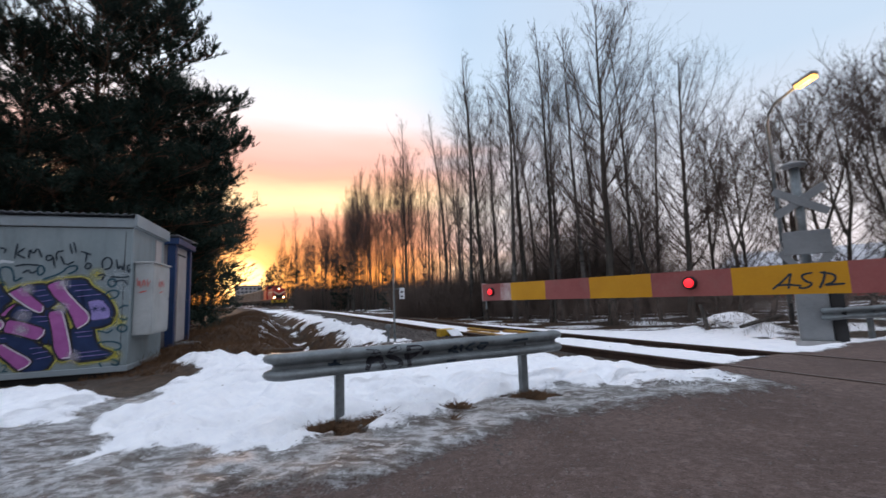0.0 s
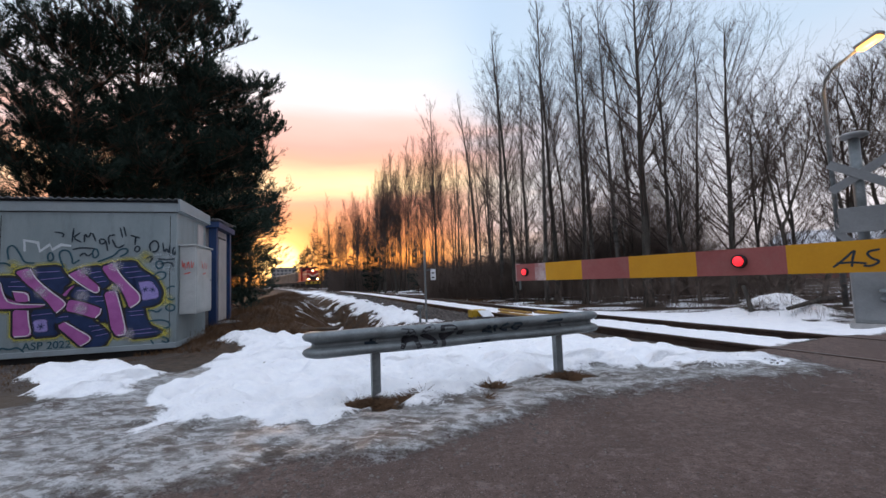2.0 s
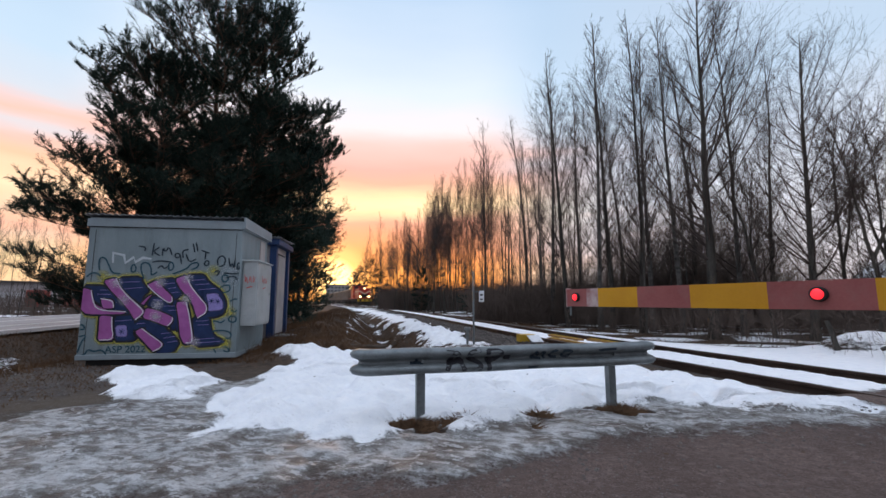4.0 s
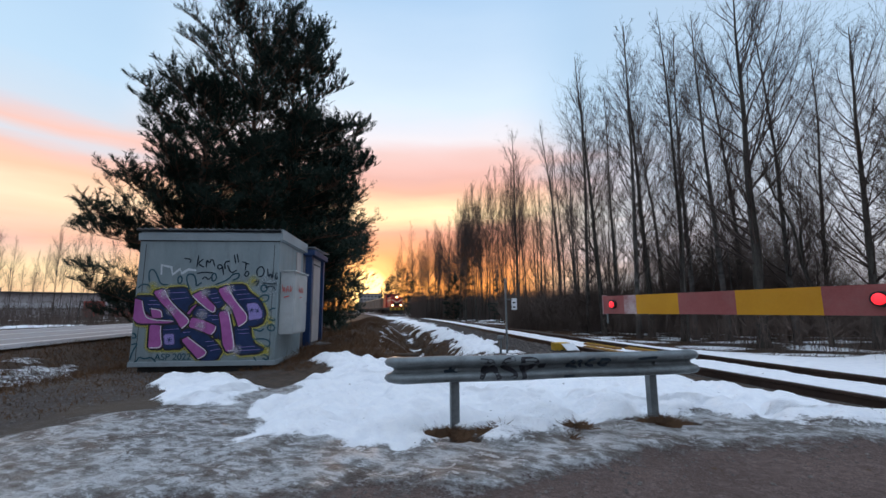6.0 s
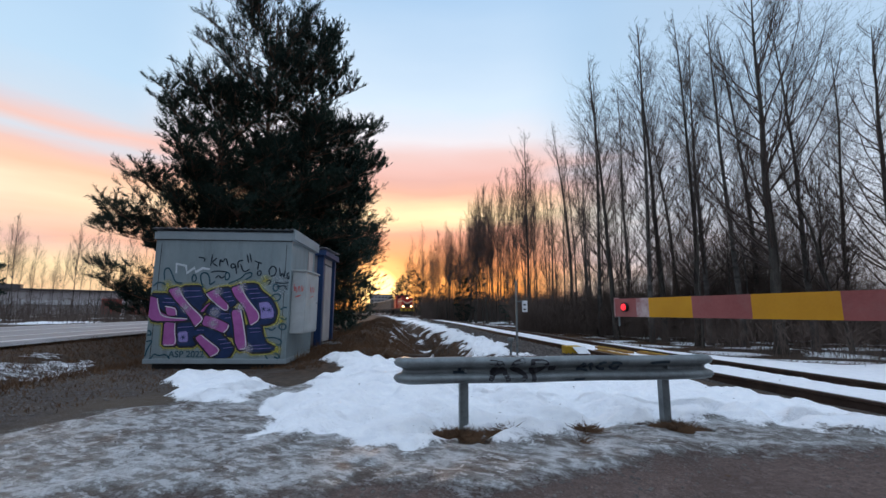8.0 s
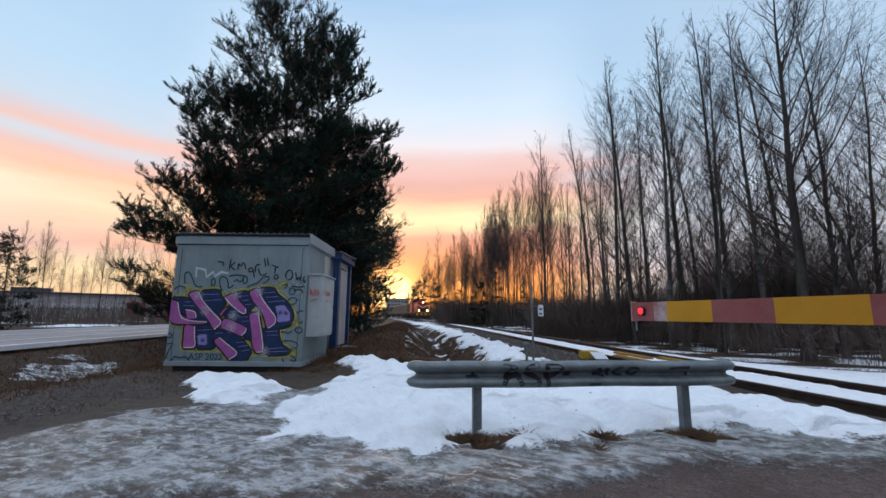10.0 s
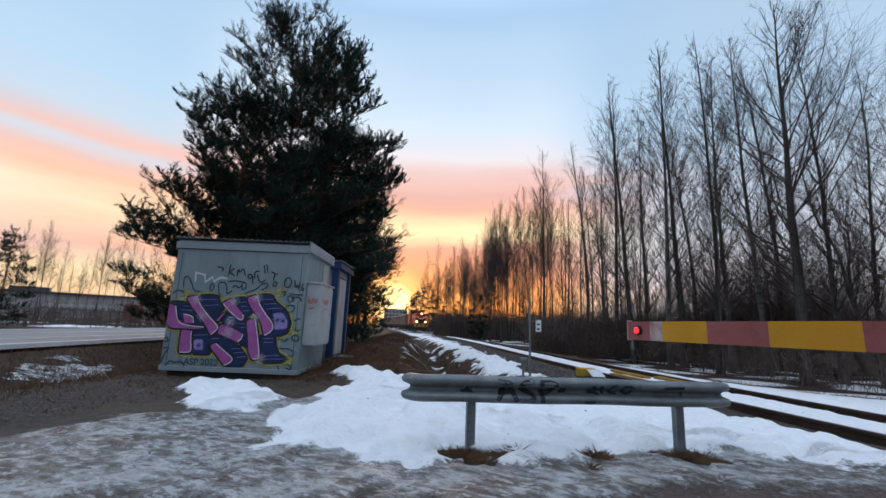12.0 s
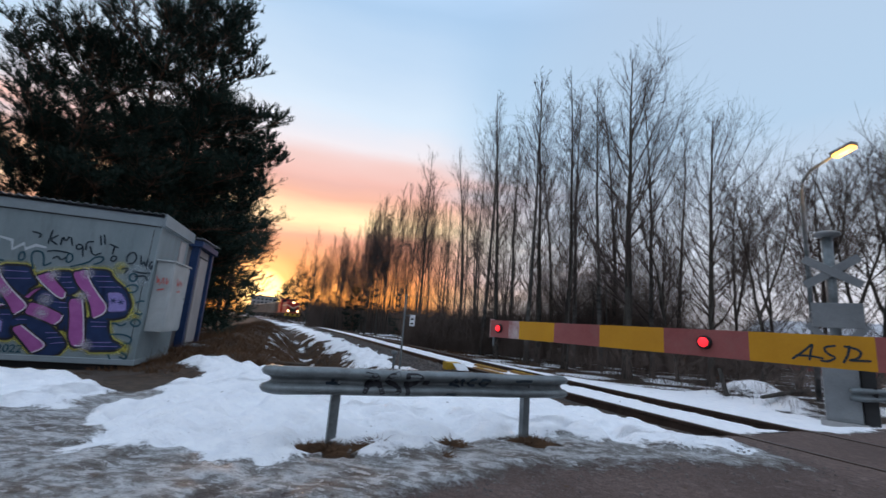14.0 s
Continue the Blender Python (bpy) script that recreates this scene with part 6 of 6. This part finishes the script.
def locomotive(s):
    e = thing("locomotive", on_track(s), "red diesel locomotive with cream chevron and lit headlights", "locomotive")
    part("underframe", block(2.9, 13.6, 0.42, 0, 0, 0.95, 0.03), UNDER, e)
    part("running_board", block(3.05, 13.4, 0.10, 0, 0, 1.37, 0.01), LOCO_RED, e)
    hood = part("front_hood", block(2.3, 6.4, 2.05, 0, 3.4, 1.47, 0.16), LOCO_RED, e)
    part("rear_hood", block(2.3, 4.3, 2.05, 0, -4.4, 1.47, 0.16), LOCO_RED, e)
    cab = part("cab", block(2.95, 2.6, 2.75, 0, -1.1, 1.47, 0.12), LOCO_RED, e)
    part("cab_roof", block(2.9, 2.9, 0.18, 0, -1.1, 4.2, 0.07), UNDER, cab)
    for x in (-0.85, 0.85):
        part("window", block(0.85, 0.04, 0.7, x * 0.95, 0.215, 3.35, 0.02), GLASS, cab)
    for x in (-1.485, 1.485):
        for y in (-1.7, -0.6):
            part("side_window", block(0.04, 0.8, 0.75, x, y, 3.25, 0.02), GLASS, cab)
        part("side_stripe", block(0.03, 6.0, 0.22, x * 0.782, 3.4, 2.75), CREAM, hood)
    for sgn in (-1, 1):
        part("chevron", block(1.2, 0.03, 0.2, 0, 0, -0.1, 0, m=pose(sgn * 0.52, 6.612, 2.62, 0, -sgn * 32, 0)), CREAM, hood)
        part("headlamp", rod([(sgn * 0.85, 6.6, 1.78), (sgn * 0.85, 6.74, 1.78)], 0.17, 14), HEADLIGHT, hood, "lit headlamp")
        part("buffer", rod([(sgn * 0.88, 6.8, 1.05), (sgn * 0.88, 7.35, 1.05)], [0.12, 0.22], 12), UNDER, e)
        part("handrail", rod([(sgn * 1.4, 6.5, 1.47), (sgn * 1.4, 6.5, 2.4), (sgn * 1.4, 0.4, 2.4)], 0.025, 6), CREAM, e)
    part("headlamp", rod([(0, 6.5, 3.42), (0, 6.68, 3.42)], 0.15, 14), HEADLIGHT, hood, "lit headlamp")
    part("grille", block(1.5, 0.03, 0.7, 0, 6.612, 1.62), UNDER, hood)
    part("exhaust", block(0.7, 1.2, 0.25, 0, 2.2, 3.5, 0.05), UNDER, hood)
    part("bumper_beam", block(2.9, 0.16, 0.5, 0, 6.8, 0.8, 0.02), YELLOW, e)
    part("coupler", block(0.3, 0.6, 0.3, 0, 7.0, 0.9, 0.03), UNDER, e)
    part("plough", block(2.5, 0.25, 0.45, 0, 6.75, 0.15, 0.04), UNDER, e)
    for y in (4.3, -4.3):
        bogie(e, y)


def wagon(s):
    w = thing("freight_wagon", on_track(s), "brown covered freight wagon behind the locomotive", "wagon", "wagons of the train")
    part("underframe", block(2.7, 13.4, 0.3, 0, 0, 0.95, 0.02), UNDER, w)
    part("body", block(2.9, 13.2, 2.1, 0, 0, 1.25, 0.03), WAGON, w)
    for k in range(9):
        for x in (-1.47, 1.47):
            part("rib", block(0.07, 0.14, 2.1, x, -6.2 + 1.55 * k, 1.25), WAGON, w)
    sec = [(-1.5, 0.0)] + [(1.5 * math.cos(math.pi - math.pi * i / 8), 0.5 * math.sin(math.pi * i / 8)) for i in range(1, 8)] + [(1.5, 0.0)]
    part("roof", sweep(sec, [(Vector((0, y, 3.35)), Vector((1, 0, 0)), Vector((0, 0, 1))) for y in (-6.65, 6.65)]), WAGON, w)
    for y in (-4.6, 4.6):
        bogie(w, y)


locomotive(93)
for k in range(6):
    wagon(108 + 14.2 * k)

# ---- grass, stones and litter on the ground ----
STRAW = surface("dead_grass", (0.05, 0.027, 0.014), (0.17, 0.092, 0.048), 0.9, 0.0, 3.0, 30.0, 0.0)
STONE = surface("grey_stones", (0.06, 0.052, 0.047), (0.20, 0.175, 0.16), 0.85, 0.0, 5.0, 50.0, 0.1)
LITTER = surface("leaf_litter", (0.05, 0.03, 0.02), (0.13, 0.08, 0.05), 0.9, 0.0, 5.0, 50.0, 0.0)


def heights(pts):
    a = np.array(pts)
    z, snow, *_ = ground_data(a[:, 0], a[:, 1])
    return z + smooth(0.35, 0.9, snow) * 0.05, snow


def grass_tuft(x, y, wide, count, seed, label):
    rnd = random.Random(seed)
    t = Tubes()
    for _ in range(count):
        a, d = rnd.uniform(0, 6.283), abs(rnd.gauss(0, 0.5)) * wide
        p = Vector((d * math.cos(a), d * math.sin(a) * 0.55, rnd.uniform(-0.01, 0.05) * max(0.0, 1 - d / wide)))
        flop = rnd.uniform(1.5, 7.0)
        way = Vector((math.cos(a + rnd.gauss(0, 0.8)) * flop, math.sin(a + rnd.gauss(0, 0.8)) * flop, 1)).normalized()
        t.spike(p, way, rnd.uniform(0.05, 0.14), 0.005)
    g = new("grass_tuft", t.mesh("grass_tuft", STRAW))
    g.matrix_world = pose(x, y, float(heights([(x, y)])[0][0]) - 0.02, 0, 0, 25)
    tagged(g, label, "grass", "tufts at the posts", "stuff")


grass_tuft(-0.95, 3.60, 0.38, 3200, 1, "flattened dead grass round a guardrail post")
grass_tuft(0.86, 4.46, 0.34, 2600, 2, "flattened dead grass round a guardrail post")

grass_tuft(0.00, 3.71, 0.15, 500, 3, "small clump of dead leaves at the edge of the ice")
grass_tuft(0.06, 4.09, 0.20, 500, 4, "thin dead grass showing through the snow's edge")
grass_tuft(-0.54, 3.75, 0.24, 700, 5, "thin dead grass showing through the snow's edge")


def scatter_grass(name, seed, count, where, low, high, label):
    rnd = random.Random(seed)
    pts = [where(rnd) for _ in range(count)]
    z, snow = heights(pts)
    t = Tubes()
    for (x, y), h, s in zip(pts, z, snow):
        if s > 0.5:
            continue
        for _ in range(3):
            a = rnd.uniform(0, 6.283)
            f = rnd.uniform(0.2, 1.8)
            t.spike(Vector((x + rnd.gauss(0, 0.04), y + rnd.gauss(0, 0.04), h - 0.02)), Vector((math.cos(a) * f, math.sin(a) * f, 1)).normalized(), rnd.uniform(low, high), 0.006)
    tagged(new(name, t.mesh(name, STRAW)), label, "grass", kind="stuff")


def bank_place(rnd):
    p = track(9 + 34 * rnd.random() ** 1.5, rnd.uniform(-9.0, -3.6))
    return p.x, p.y


def hut_side(rnd):
    return rnd.uniform(-6.2, -4.4), rnd.uniform(6.6, 10.6)


def left_side(rnd):
    p = ROAD_A + (ROAD_B - ROAD_A) * rnd.uniform(-1.2, 1.6) + np.array((rnd.uniform(0.0, 4.6), 0))
    return float(p[0]), float(p[1])


def verge_place(rnd):
    p = track(7 + 30 * rnd.random() ** 1.4, rnd.uniform(2.6, 6.0))
    return p.x, p.y


scatter_grass("bank_grass", 21, 7000, bank_place, 0.12, 0.34, "long dead brown grass on the banks of the ditch")
scatter_grass("hut_grass", 22, 1500, hut_side, 0.05, 0.16, "short dead grass beside the huts")
scatter_grass("road_bank_grass", 23, 4000, left_side, 0.08, 0.24, "dead brown grass on the bank of the side road")
def pad_place(rnd):
    return rnd.uniform(-11.0, -5.2), rnd.uniform(1.5, 6.2)


scatter_grass("pad_grass", 25, 2600, pad_place, 0.03, 0.09, "short trodden dead grass on the gravel")
scatter_grass("verge_grass", 24, 3500, verge_place, 0.10, 0.32, "dead grass and stalks at the edge of the wood")


def stones(name, seed, count, where, low, high, material, label, flatness=0.7, on_snow=False):
    rnd = random.Random(seed)
    pts = [where(rnd) for _ in range(count)]
    z, snow = heights(pts)
    v, f = [], []
    for (x, y), h, s in zip(pts, z, snow):
        if s > 0.5 and not on_snow:
            continue
        r = low + (high - low) * rnd.random() ** 2.5
        b = len(v)
        tilt = rnd.uniform(0, 6.283)
        for dx, dy, dz in ((1, 0, 0), (0, 1, 0), (-1, 0, 0), (0, -1, 0), (0, 0, 1), (0, 0, -1)):
            k = r * rnd.uniform(0.7, 1.3)
            v.append((x + k * (dx * math.cos(tilt) - dy * math.sin(tilt)), y + k * (dx * math.sin(tilt) + dy * math.cos(tilt)), h + 0.3 * r * flatness + k * dz * flatness))
        for i in range(4):
            j = (i + 1) % 4
            f += [(b + i, b + j, b + 4), (b + j, b + i, b + 5)]
    me = bpy.data.meshes.new(name)
    me.from_pydata(v, [], f)
    me.materials.append(material)
    tagged(new(name, me), label, "stones" if material is STONE else "litter", kind="stuff")


def ballast_place(rnd):
    p = track(6 + 30 * rnd.random() ** 1.5, rnd.choice((-1, 1)) * rnd.uniform(0.95, 2.0))
    return p.x, p.y


def near_place(rnd):
    a, d = radians(rnd.uniform(-75, 60)), rnd.uniform(1.0, 6.0)
    return d * math.sin(a), d * math.cos(a)


def edge_place(rnd):
    k = rnd.randrange(len(ICE) - 6) + 3
    a, b, t = ICE[k], ICE[k + 1], rnd.random()
    return a[0] + (b[0] - a[0]) * t + rnd.gauss(0, 0.25), a[1] + (b[1] - a[1]) * t + rnd.gauss(0, 0.25)


def snow_place(rnd):
    return rnd.uniform(-3.5, 3.0), rnd.uniform(3.2, 8.0)


stones("ballast", 31, 6000, ballast_place, 0.02, 0.05, STONE, "dark broken stone along the rails")
stones("grit", 32, 5000, near_place, 0.003, 0.011, STONE, "loose grit on the road and ice", 0.6)
stones("edge_grit", 33, 2500, edge_place, 0.004, 0.018, STONE, "gravel and ice crumbs along the edge of the road", 0.6, True)
stones("gravel", 35, 5000, pad_place, 0.006, 0.026, STONE, "loose gravel beside the hut", 0.6)
stones("leaf_litter", 34, 160, snow_place, 0.006, 0.024, LITTER, "scattered dead leaves and twigs on the snow", 0.25, True)
